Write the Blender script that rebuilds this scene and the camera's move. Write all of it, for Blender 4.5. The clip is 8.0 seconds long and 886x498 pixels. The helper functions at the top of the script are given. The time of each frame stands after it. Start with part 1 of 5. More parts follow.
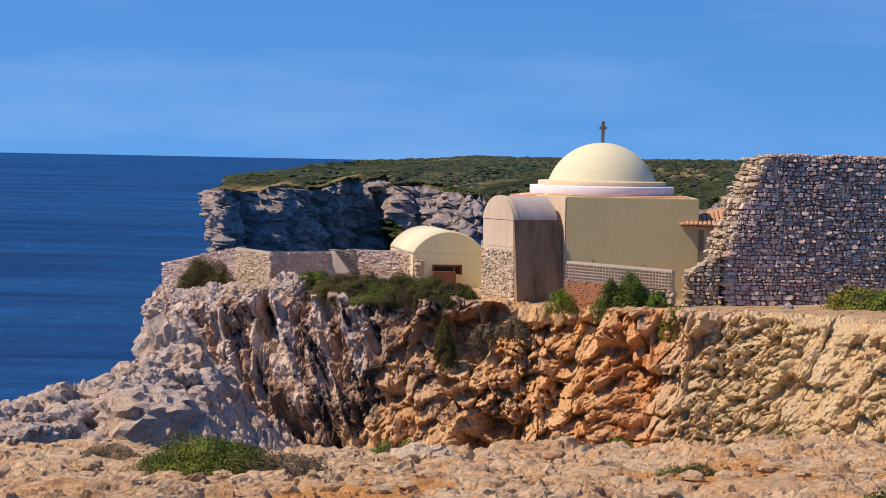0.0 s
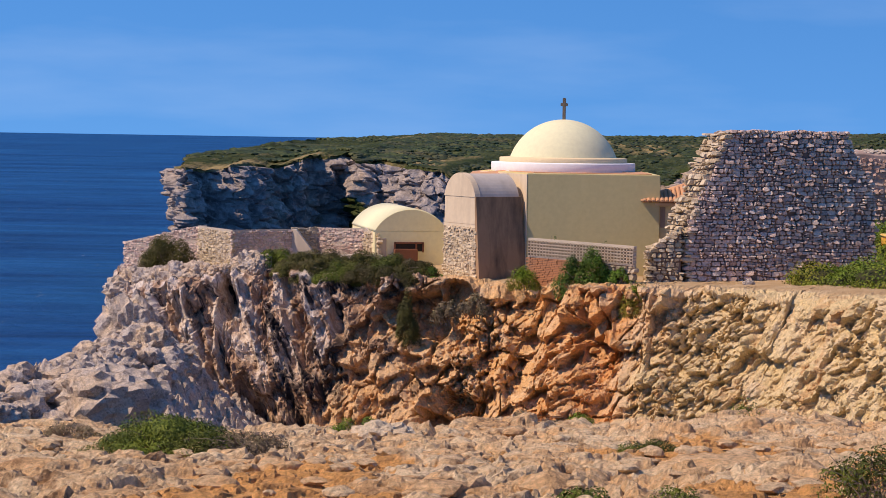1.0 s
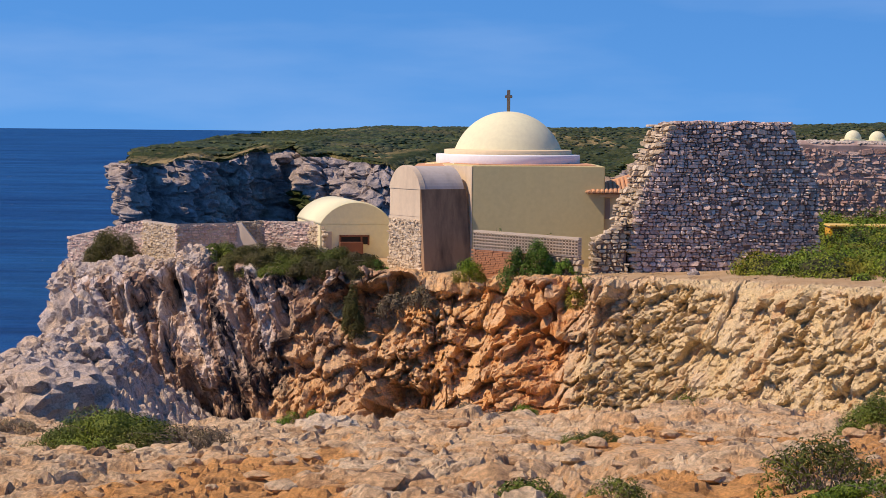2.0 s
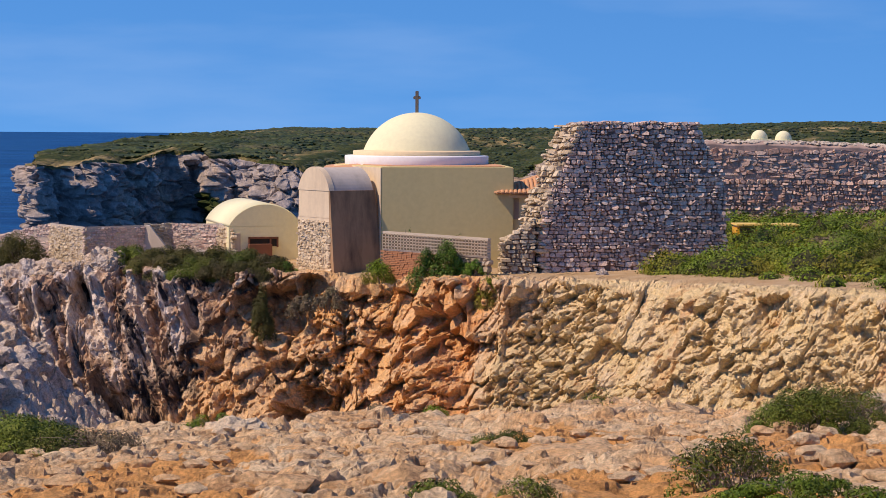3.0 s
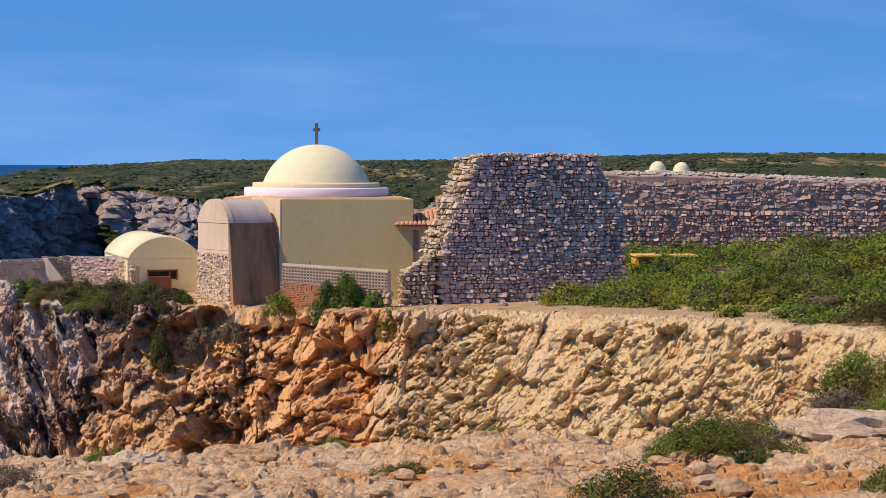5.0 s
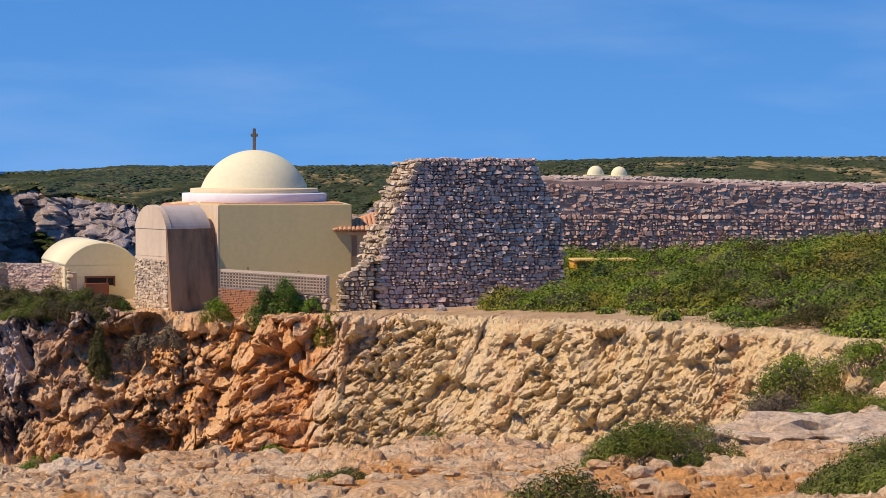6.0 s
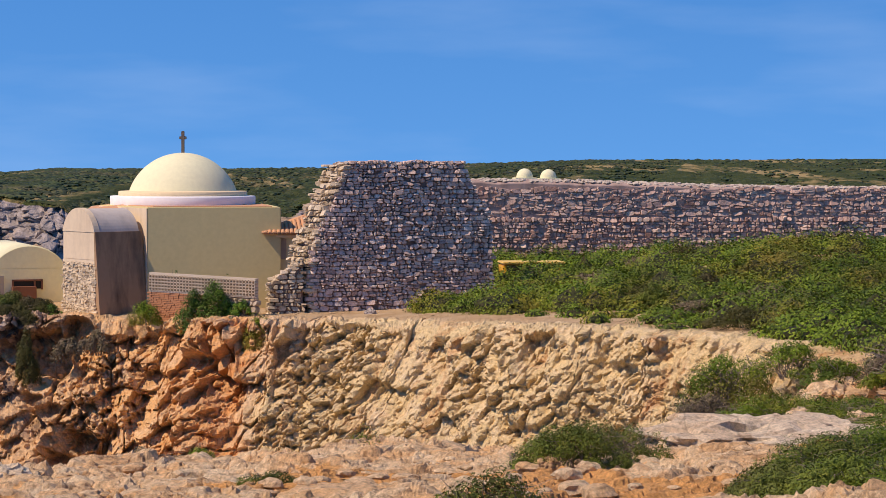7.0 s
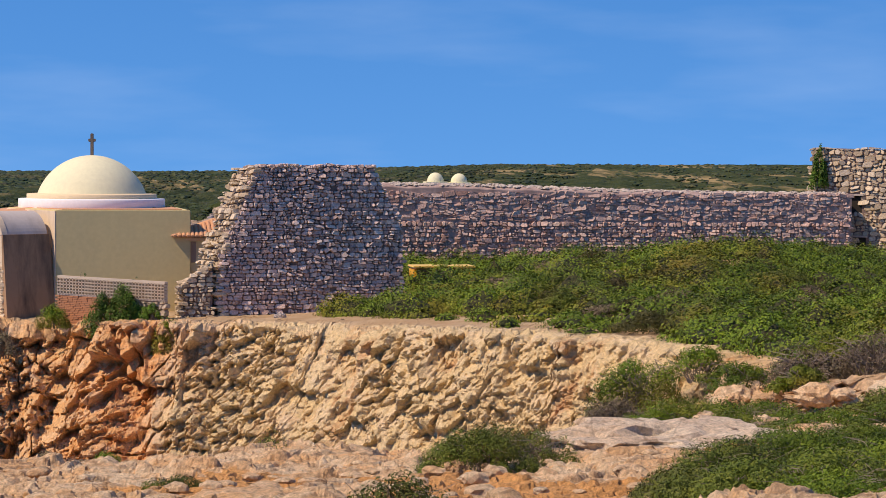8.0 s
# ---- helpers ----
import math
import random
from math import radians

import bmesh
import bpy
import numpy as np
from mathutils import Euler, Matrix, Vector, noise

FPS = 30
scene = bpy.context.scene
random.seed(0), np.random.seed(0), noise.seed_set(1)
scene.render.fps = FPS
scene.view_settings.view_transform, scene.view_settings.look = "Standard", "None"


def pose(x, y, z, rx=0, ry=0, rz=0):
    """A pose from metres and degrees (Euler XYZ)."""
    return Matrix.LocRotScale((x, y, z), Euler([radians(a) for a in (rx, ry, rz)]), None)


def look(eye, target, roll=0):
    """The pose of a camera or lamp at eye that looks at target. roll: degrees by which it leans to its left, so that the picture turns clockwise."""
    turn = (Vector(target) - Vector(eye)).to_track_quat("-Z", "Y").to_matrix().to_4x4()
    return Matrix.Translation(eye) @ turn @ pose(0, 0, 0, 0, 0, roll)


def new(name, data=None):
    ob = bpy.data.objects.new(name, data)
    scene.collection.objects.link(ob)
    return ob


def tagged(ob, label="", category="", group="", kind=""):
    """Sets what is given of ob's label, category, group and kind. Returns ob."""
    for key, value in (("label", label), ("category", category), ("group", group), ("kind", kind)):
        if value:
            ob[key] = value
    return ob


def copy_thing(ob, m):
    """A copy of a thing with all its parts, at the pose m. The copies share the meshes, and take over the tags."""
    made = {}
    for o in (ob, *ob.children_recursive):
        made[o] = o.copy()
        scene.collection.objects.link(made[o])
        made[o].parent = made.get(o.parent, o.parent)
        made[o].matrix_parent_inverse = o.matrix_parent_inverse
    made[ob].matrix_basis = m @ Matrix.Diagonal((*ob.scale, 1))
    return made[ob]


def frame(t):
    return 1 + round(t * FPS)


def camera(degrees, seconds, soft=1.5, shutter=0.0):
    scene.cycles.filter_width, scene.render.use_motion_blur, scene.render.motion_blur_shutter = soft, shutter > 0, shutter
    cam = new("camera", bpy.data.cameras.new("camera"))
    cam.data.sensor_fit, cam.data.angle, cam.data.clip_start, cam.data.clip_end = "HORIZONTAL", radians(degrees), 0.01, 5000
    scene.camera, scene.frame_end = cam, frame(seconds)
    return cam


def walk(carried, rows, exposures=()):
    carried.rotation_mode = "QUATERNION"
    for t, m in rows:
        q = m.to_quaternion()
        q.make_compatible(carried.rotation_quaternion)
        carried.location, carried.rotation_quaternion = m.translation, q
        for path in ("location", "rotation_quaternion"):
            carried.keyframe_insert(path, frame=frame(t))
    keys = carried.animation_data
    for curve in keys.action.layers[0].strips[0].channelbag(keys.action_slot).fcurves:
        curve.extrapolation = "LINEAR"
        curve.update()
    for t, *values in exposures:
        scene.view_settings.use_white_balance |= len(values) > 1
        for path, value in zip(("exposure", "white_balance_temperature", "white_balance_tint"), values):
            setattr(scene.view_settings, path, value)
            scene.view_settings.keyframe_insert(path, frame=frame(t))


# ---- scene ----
# ---------- camera: a hand-held pan across a cove towards a clifftop chapel ----------
cam = camera(22.0, 8.0, soft=0.65)
EYE = 1.6
ROWS = [  # seconds, x, yaw, pitch, roll
    (0.0, -0.078, 3.162, -2.665, -1.127),
    (0.5, -0.066, 2.928, -2.937, -1.034),
    (1.0, -0.042, 2.213, -3.217, -0.888),
    (2.3, 0.005, 0.394, -3.387, -0.420),
    (2.5, -0.000, 0.000, -3.310, -0.311),
    (3.0, 0.000, -1.423, -3.341, -0.363),
    (3.5, 0.007, -2.113, -3.341, -0.332),
    (4.0, 0.025, -2.706, -3.230, -0.195),
    (4.5, 0.016, -3.259, -2.924, -0.266),
    (4.7, 0.024, -3.516, -2.691, -0.292),
    (6.0, 0.048, -5.454, -2.397, -0.099),
    (6.5, 0.060, -6.416, -2.418, -0.151),
    (7.0, 0.061, -7.223, -2.325, -0.104),
    (7.5, 0.086, -8.035, -2.223, -0.053),
    (8.0, 0.107, -9.452, -2.217, -0.372),
]
walk(cam, [(t, pose(x, 0, EYE, 0, 0, yaw) @ pose(0, 0, 0, pitch) @ pose(0, 0, 0, 0, roll) @ pose(0, 0, 0, 90))
           for t, x, yaw, pitch, roll in ROWS],
     exposures=((0.0, 0.0, 6900, 17), (8.0, 0.0, 6900, 17)))

# ---------- daylight ----------
SUN = Vector((-0.61, -0.17, 0.77)).normalized()
lamp = bpy.data.lights.new("sun", "SUN")
lamp.energy, lamp.angle, lamp.color = 4.6, radians(0.53), (1.0, 0.825, 0.62)
sun = new("sun", lamp)
sun.matrix_world = look(SUN * 200, (0, 0, 0))
world = bpy.data.worlds.new("sky")
scene.world = world
world.use_nodes = True
wt = world.node_tree
wt.nodes.clear()
sky = wt.nodes.new("ShaderNodeTexSky")
sky.sky_type, sky.sun_disc = "NISHITA", False
sky.sun_elevation = math.asin(SUN.z)
sky.sun_rotation = math.atan2(SUN.x, SUN.y)
sky.altitude, sky.air_density, sky.dust_density, sky.ozone_density = 60, 1.0, 0.0, 2.5
wco = wt.nodes.new("ShaderNodeTexCoord")
wadd = wt.nodes.new("ShaderNodeVectorMath")
wadd.operation = "ADD"
wadd.inputs[1].default_value = (0, 0, 0.26)      # a clear sea sky: deep blue down to the horizon
wt.links.new(wco.outputs["Generated"], wadd.inputs[0])
wt.links.new(wadd.outputs[0], sky.inputs["Vector"])
wsat = wt.nodes.new("ShaderNodeHueSaturation")
wsat.inputs["Saturation"].default_value = 1.32
wt.links.new(sky.outputs[0], wsat.inputs["Color"])
wtint = wt.nodes.new("ShaderNodeMix")             # sea air: a purer blue
wtint.data_type, wtint.blend_type = "RGBA", "MULTIPLY"
wtint.inputs["Factor"].default_value = 1.0
wtint.inputs["B"].default_value = (0.83, 1.02, 1.16, 1)
wt.links.new(wsat.outputs[0], wtint.inputs["A"])
wmap = wt.nodes.new("ShaderNodeMapping")          # thin high cloud in long wisps
wmap.inputs["Scale"].default_value = (3.0, 3.0, 16.0)
wmap.inputs["Rotation"].default_value = (0.0, 0.12, 0.0)
wt.links.new(wco.outputs["Generated"], wmap.inputs["Vector"])
wnoi = wt.nodes.new("ShaderNodeTexNoise")
wnoi.inputs["Scale"].default_value, wnoi.inputs["Detail"].default_value = 2.2, 5.0
wt.links.new(wmap.outputs[0], wnoi.inputs["Vector"])
wrmp = wt.nodes.new("ShaderNodeValToRGB")
wrmp.color_ramp.elements[0].position, wrmp.color_ramp.elements[1].position = 0.48, 0.80
wrmp.color_ramp.elements[1].color = (0.13, 0.13, 0.13, 1)
wt.links.new(wnoi.outputs["Fac"], wrmp.inputs["Fac"])
wmix = wt.nodes.new("ShaderNodeMix")
wmix.data_type = "RGBA"
wt.links.new(wrmp.outputs["Color"], wmix.inputs["Factor"])
wt.links.new(wtint.outputs["Result"], wmix.inputs["A"])
wmix.inputs["B"].default_value = (5.0, 6.2, 7.6, 1)
wbg = wt.nodes.new("ShaderNodeBackground")
wbg.inputs["Strength"].default_value = 0.148
wt.links.new(wmix.outputs["Result"], wbg.inputs["Color"])
wout = wt.nodes.new("ShaderNodeOutputWorld")
wt.links.new(wbg.outputs[0], wout.inputs["Surface"])


# ---------- materials ----------
class Mat:
    """A node material with a Principled surface."""

    def __init__(self, name, rough=0.85, spec=0.3):
        self.m = bpy.data.materials.new(name)
        self.m.use_nodes = True
        self.t = self.m.node_tree
        self.b = self.t.nodes["Principled BSDF"]
        self.b.inputs["Roughness"].default_value = rough
        self.b.inputs["Specular IOR Level"].default_value = spec
        self.co = self.t.nodes.new("ShaderNodeNewGeometry").outputs["Position"]

    def put(self, value, socket):
        if isinstance(value, (int, float)):
            socket.default_value = value
        elif isinstance(value, tuple):
            socket.default_value = (*value, 1)[:4]
        else:
            self.t.links.new(value, socket)

    def local(self):
        return self.t.nodes.new("ShaderNodeTexCoord").outputs["Object"]

    def stretch(self, vec, scale, rot=(0, 0, 0)):
        n = self.t.nodes.new("ShaderNodeMapping")
        n.inputs["Scale"].default_value, n.inputs["Rotation"].default_value = scale, rot
        self.t.links.new(vec, n.inputs["Vector"])
        return n.outputs[0]

    def slant(self, k):
        """Coordinates sheared along x by k times the height."""
        a = self.t.nodes.new("ShaderNodeCombineXYZ")
        self.put(self.math("ADD", self.axis(0), self.math("MULTIPLY", self.axis(2), k)), a.inputs[0])
        self.put(self.axis(1), a.inputs[1])
        self.put(self.axis(2), a.inputs[2])
        return a.outputs[0]

    def noise(self, scale, detail=5, rough=0.6, vec=None, warp=0.0):
        n = self.t.nodes.new("ShaderNodeTexNoise")
        n.inputs["Scale"].default_value, n.inputs["Detail"].default_value = scale, detail
        n.inputs["Roughness"].default_value, n.inputs["Distortion"].default_value = rough, warp
        self.t.links.new(vec or self.co, n.inputs["Vector"])
        return n.outputs["Fac"]

    def cracks(self, scale, vec=None):
        n = self.t.nodes.new("ShaderNodeTexVoronoi")
        n.feature = "DISTANCE_TO_EDGE"
        n.inputs["Scale"].default_value = scale
        self.t.links.new(vec or self.co, n.inputs["Vector"])
        return n.outputs["Distance"]

    def ramp(self, fac, *stops):
        n = self.t.nodes.new("ShaderNodeValToRGB")
        while len(n.color_ramp.elements) < len(stops):
            n.color_ramp.elements.new(0.5)
        for e, (p, c) in zip(n.color_ramp.elements, stops):
            e.position, e.color = p, ((c, c, c, 1) if isinstance(c, (int, float)) else (*c, 1))
        self.t.links.new(fac, n.inputs["Fac"])
        return n.outputs["Color"]

    def mix(self, fac, a, b, blend="MIX"):
        n = self.t.nodes.new("ShaderNodeMix")
        n.data_type, n.blend_type = "RGBA", blend
        for v, s in ((fac, n.inputs["Factor"]), (a, n.inputs["A"]), (b, n.inputs["B"])):
            self.put(v, s)
        return n.outputs["Result"]

    def math(self, op, a, b=0.0):
        n = self.t.nodes.new("ShaderNodeMath")
        n.operation = op
        self.put(a, n.inputs[0])
        self.put(b, n.inputs[1])
        return n.outputs[0]

    def attr(self, name):
        n = self.t.nodes.new("ShaderNodeAttribute")
        n.attribute_name = name
        return n.outputs["Fac"]

    def island(self):
        return self.t.nodes.new("ShaderNodeNewGeometry").outputs["Random Per Island"]

    def single(self):
        return self.t.nodes.new("ShaderNodeObjectInfo").outputs["Random"]

    def axis(self, k, vec=None):
        n = self.t.nodes.new("ShaderNodeSeparateXYZ")
        self.t.links.new(vec or self.co, n.inputs[0])
        return n.outputs[k]

    def bump(self, height, dist, strength=1.0):
        n = self.t.nodes.new("ShaderNodeBump")
        n.inputs["Distance"].default_value, n.inputs["Strength"].default_value = dist, strength
        self.t.links.new(height, n.inputs["Height"])
        old = self.b.inputs["Normal"]
        if old.is_linked:
            self.t.links.new(old.links[0].from_socket, n.inputs["Normal"])
        self.t.links.new(n.outputs[0], old)
        return self

    def colour(self, c):
        self.put(c, self.b.inputs["Base Color"])
        return self


def plaster(name, c, dirt=(0.25, 0.2, 0.14), amount=0.25, rough=0.9):
    m = Mat(name, rough)
    streak = m.noise(1.1, 6, 0.65, m.stretch(m.co, (1, 1, 0.25)))
    grime = m.ramp(streak, (0.45, 0.0), (0.75, amount))
    fine = m.ramp(m.noise(5, 5), (0.3, 0.94), (0.7, 1.03))
    m.colour(m.mix(1.0, m.mix(grime, c, dirt), fine, "MULTIPLY"))
    m.bump(m.noise(30, 4), 0.003)
    return m.m


def stone_mat(name, stops, joined):
    m = Mat(name, 0.95, 0.2)
    r = m.island() if joined else m.single()
    base = m.ramp(r, *stops)
    lichen = m.ramp(m.noise(1.2, 6, 0.75), (0.48, 0.0), (0.64, 0.38))
    c = m.mix(lichen, base, (0.27, 0.22, 0.20))
    c = m.mix(1.0, c, m.ramp(m.noise(14, 5, 0.7), (0.3, 0.62), (0.7, 1.22)), "MULTIPLY")
    m.colour(c).bump(m.noise(12, 6, 0.7), 0.04)
    return m.m


GREYSTONE = ((0.0, (0.46, 0.32, 0.27)), (0.2, (0.64, 0.475, 0.40)), (0.7, (0.76, 0.58, 0.49)), (1.0, (0.84, 0.69, 0.58)))
PINKSTONE = ((0.0, (0.40, 0.24, 0.19)), (0.25, (0.62, 0.41, 0.33)), (0.7, (0.74, 0.51, 0.41)), (1.0, (0.83, 0.62, 0.49)))
WARMSTONE = ((0.0, (0.46, 0.36, 0.23)), (0.4, (0.62, 0.49, 0.33)), (1.0, (0.74, 0.62, 0.45)))
M_STONE, M_STONE_J = stone_mat("grey_rubble_stone", GREYSTONE, False), stone_mat("grey_rubble_stone_run", GREYSTONE, True)
M_PINK, M_PINK_J = stone_mat("weathered_stone", PINKSTONE, False), stone_mat("weathered_stone_run", PINKSTONE, True)
M_WARM, M_WARM_J = stone_mat("pale_stone", WARMSTONE, False), stone_mat("pale_stone_run", WARMSTONE, True)
M_MORTAR = plaster("old_lime_mortar", (0.26, 0.19, 0.16), (0.09, 0.065, 0.055), 1.0)
M_COPE = plaster("sunbleached_wall_top", (0.52, 0.45, 0.37), (0.3, 0.24, 0.2), 0.6)
M_YELLOW = plaster("pale_yellow_limewash", (0.66, 0.55, 0.265), (0.5, 0.43, 0.24), 0.15)
M_PALEY = plaster("pale_lemon_limewash", (0.80, 0.73, 0.44), (0.6, 0.5, 0.3), 0.12)
M_CREAM = plaster("cream_limewash", (0.77, 0.735, 0.48), (0.66, 0.58, 0.4), 0.10)
M_WHITE = plaster("white_limewash", (0.84, 0.83, 0.82), (0.6, 0.55, 0.5), 0.10)
M_OCHRE = plaster("ochre_band_paint", (0.78, 0.62, 0.38), (0.5, 0.4, 0.25), 0.2)
M_RENDER = plaster("weathered_pale_render", (0.74, 0.60, 0.42), (0.44, 0.34, 0.24), 0.5)
M_ROOFREND = plaster("lichened_vault_render", (0.50, 0.45, 0.40), (0.3, 0.26, 0.23), 0.7)
# annex flank: the brown holds the side's shade, with random stains over it
M_DARK = plaster("shade_brown_render", (0.40, 0.25, 0.14), (0.08, 0.055, 0.04), 0.95)
M_TERRA = plaster("terracotta_tile", (0.60, 0.32, 0.17), (0.4, 0.25, 0.15), 0.4)
M_BRICK = plaster("red_brick", (0.52, 0.24, 0.12), (0.3, 0.18, 0.12), 0.5)
M_CLAY = plaster("pale_clay_block", (0.60, 0.50, 0.38), (0.4, 0.32, 0.24), 0.4)
M_CROSS = plaster("weathered_stone_cross", (0.20, 0.16, 0.12), (0.1, 0.08, 0.06), 0.5)
M_VAN = plaster("yellow_paint", (0.80, 0.42, 0.03), (0.5, 0.3, 0.1), 0.2, 0.4)
M_VANROOF = plaster("pale_yellow_paint", (0.85, 0.60, 0.16), (0.6, 0.4, 0.1), 0.2, 0.4)
M_VOID = plaster("dark_interior", (0.03, 0.025, 0.02), (0.02, 0.02, 0.02), 0.2)
M_WOOD = plaster("red_brown_wood", (0.22, 0.09, 0.05), (0.1, 0.05, 0.03), 0.4)


def cliff_mat():
    m = Mat("limestone_cliff", 0.95, 0.2)
    z = m.math("ADD", m.attr("zone"), m.math("MULTIPLY", m.math("SUBTRACT", m.noise(0.30, 6, 0.7), 0.5), 0.24))
    z = m.math("SUBTRACT", z, m.math("MULTIPLY", m.math("ADD", m.axis(2), 5.5), 0.009))
    k = 1 / 19
    base = m.ramp(z, (0.0, (0.74, 0.66, 0.60)), (3.9 * k, (0.75, 0.64, 0.56)), (4.7 * k, (0.72, 0.51, 0.35)),
                  (5.6 * k, (0.80, 0.50, 0.24)), (7.3 * k, (0.82, 0.49, 0.21)), (8.9 * k, (0.76, 0.38, 0.14)),
                  (9.7 * k, (0.74, 0.50, 0.27)), (10.6 * k, (0.76, 0.58, 0.31)), (14.5 * k, (0.76, 0.57, 0.29)),
                  (16.0 * k, (0.62, 0.40, 0.20)), (18.5 * k, (0.66, 0.43, 0.23)))
    pale = m.ramp(m.noise(0.9, 6, 0.7, warp=0.6), (0.45, 0.0), (0.7, 0.6))
    c = m.mix(pale, base, (0.80, 0.64, 0.45))
    rust = m.ramp(m.noise(0.55, 5, 0.7, m.stretch(m.co, (1, 1, 0.5)), 1.0), (0.55, 0.0), (0.68, 0.6))
    c = m.mix(rust, c, (0.50, 0.21, 0.07))
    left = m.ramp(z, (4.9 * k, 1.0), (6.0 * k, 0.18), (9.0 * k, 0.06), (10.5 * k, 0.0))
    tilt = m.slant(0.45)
    brown = m.ramp(m.noise(0.9, 6, 0.62, m.stretch(tilt, (1.6, 0.5, 0.20)), 0.3), (0.45, 0.0), (0.56, 0.85))
    c = m.mix(m.math("MULTIPLY", brown, left), c, (0.42, 0.25, 0.15))
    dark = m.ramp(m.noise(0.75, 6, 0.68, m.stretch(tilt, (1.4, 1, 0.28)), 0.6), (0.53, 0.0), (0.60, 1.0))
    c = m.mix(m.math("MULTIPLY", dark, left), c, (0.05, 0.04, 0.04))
    # near-black patches low on the face, in two zones
    black_zone = m.ramp(z, (1.7 * k, 0.0), (2.05 * k, 0.8), (2.4 * k, 0.8), (2.7 * k, 0.0), (4.1 * k, 0.0), (4.5 * k, 1.0), (5.0 * k, 1.0), (5.3 * k, 0.0))
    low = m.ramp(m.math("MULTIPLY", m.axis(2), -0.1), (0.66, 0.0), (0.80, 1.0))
    black_patch = m.ramp(m.noise(1.1, 6, 0.7, m.stretch(tilt, (1, 1, 0.35)), 0.8), (0.40, 0.0), (0.54, 0.92))
    c = m.mix(m.math("MULTIPLY", m.math("MULTIPLY", black_zone, low), black_patch), c, (0.035, 0.028, 0.03))
    grain = m.ramp(m.noise(7, 6, 0.75), (0.32, 0.66), (0.66, 1.2))
    c = m.mix(1.0, c, grain, "MULTIPLY")
    soil = m.mix(m.ramp(m.noise(0.6, 5), (0.4, 0.0), (0.6, 1.0)), (0.50, 0.33, 0.17), (0.58, 0.42, 0.25))
    c = m.mix(m.ramp(m.math("ADD", m.attr("top"), m.math("SUBTRACT", m.noise(1.2, 5), 0.5)), (0.4, 0.0), (0.6, 1.0)), c, soil)
    m.colour(c).bump(m.noise(5, 8, 0.74), 0.11).bump(m.noise(18, 5, 0.75), 0.03)
    return m.m


def rock_mat(name, a, b, dark, scale=1.0, soil=None):
    m = Mat(name, 0.95, 0.2)
    c = m.mix(m.ramp(m.noise(0.9 * scale, 6, 0.7, warp=0.5), (0.4, 0.0), (0.62, 1.0)), a, b)
    if soil:
        c = m.mix(m.ramp(m.attr("soil"), (0.35, 0.0), (0.6, 1.0)), c, soil)
    stain = m.ramp(m.noise(2.3 * scale, 6, 0.75), (0.52, 0.0), (0.66, 0.75))
    c = m.mix(stain, c, dark)
    for s, w in ((1.3, 0.025),):                             # hairline joints
        line = m.ramp(m.cracks(s * scale, m.stretch(m.co, (1.0, 0.55, 1.0), (0, 0, 0.3 * s))), (0.0, 0.35), (w, 1.0))
        c = m.mix(0.4, c, line, "MULTIPLY")
    c = m.mix(1.0, c, m.ramp(m.noise(16 * scale, 6, 0.75), (0.32, 0.55), (0.68, 1.22)), "MULTIPLY")
    m.colour(c).bump(m.noise(9 * scale, 8, 0.75), 0.08 / scale).bump(m.noise(40 * scale, 4, 0.7), 0.008 / scale)
    return m.m


def leaf_mat(name, stops, patch=None, scale=0.3):
    m = Mat(name, 0.6, 0.25)
    tone = m.math("ADD", m.math("MULTIPLY", m.island(), 0.45), m.math("MULTIPLY", m.math("SUBTRACT", m.noise(2.2 * scale / 0.3, 4, 0.6), 0.28), 1.25))
    c = m.ramp(tone, *stops)
    if patch:
        c = m.mix(m.ramp(m.noise(scale, 4, 0.6), (0.50, 0.0), (0.66, 0.75)), c, patch)
    c = m.mix(1.0, c, m.ramp(m.noise(1.3, 3), (0.35, 0.7), (0.65, 1.2)), "MULTIPLY")
    c = m.mix(1.0, c, m.ramp(m.noise(0.22, 3), (0.38, 0.62), (0.62, 1.2)), "MULTIPLY")
    m.colour(c)
    return m.m


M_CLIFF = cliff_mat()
M_PAVE = rock_mat("foreground_limestone", (0.80, 0.50, 0.25), (0.89, 0.69, 0.44), (0.26, 0.13, 0.06), 1.0, (0.80, 0.42, 0.15))
M_SLAB = rock_mat("pale_limestone_slab", (0.80, 0.61, 0.41), (0.86, 0.73, 0.54), (0.34, 0.22, 0.13), 1.0)
M_SPUR = rock_mat("white_limestone", (0.64, 0.555, 0.49), (0.70, 0.53, 0.37), (0.15, 0.12, 0.11), 0.8)
M_HEDGE = leaf_mat("cliff_scrub_leaf", ((0.0, (0.032, 0.036, 0.007)), (0.5, (0.085, 0.085, 0.014)), (1.0, (0.18, 0.145, 0.03))), (0.10, 0.075, 0.03), 0.6)
M_LEAF = leaf_mat("juniper_leaf", ((0.0, (0.04, 0.068, 0.006)), (0.5, (0.11, 0.155, 0.014)), (1.0, (0.24, 0.26, 0.025))), (0.16, 0.15, 0.03), 0.5)
M_SCRUB = leaf_mat("scrub_leaf", ((0.0, (0.045, 0.088, 0.005)), (0.5, (0.12, 0.195, 0.009)), (1.0, (0.27, 0.34, 0.018))), (0.24, 0.16, 0.02), 0.25)
M_DRYLEAF = leaf_mat("dry_scrub", ((0.0, (0.13, 0.09, 0.06)), (0.5, (0.20, 0.15, 0.09)), (1.0, (0.18, 0.17, 0.06))))
M_BRIGHT = leaf_mat("fig_leaf", ((0.0, (0.04, 0.09, 0.01)), (0.5, (0.09, 0.18, 0.015)), (1.0, (0.18, 0.26, 0.03))))
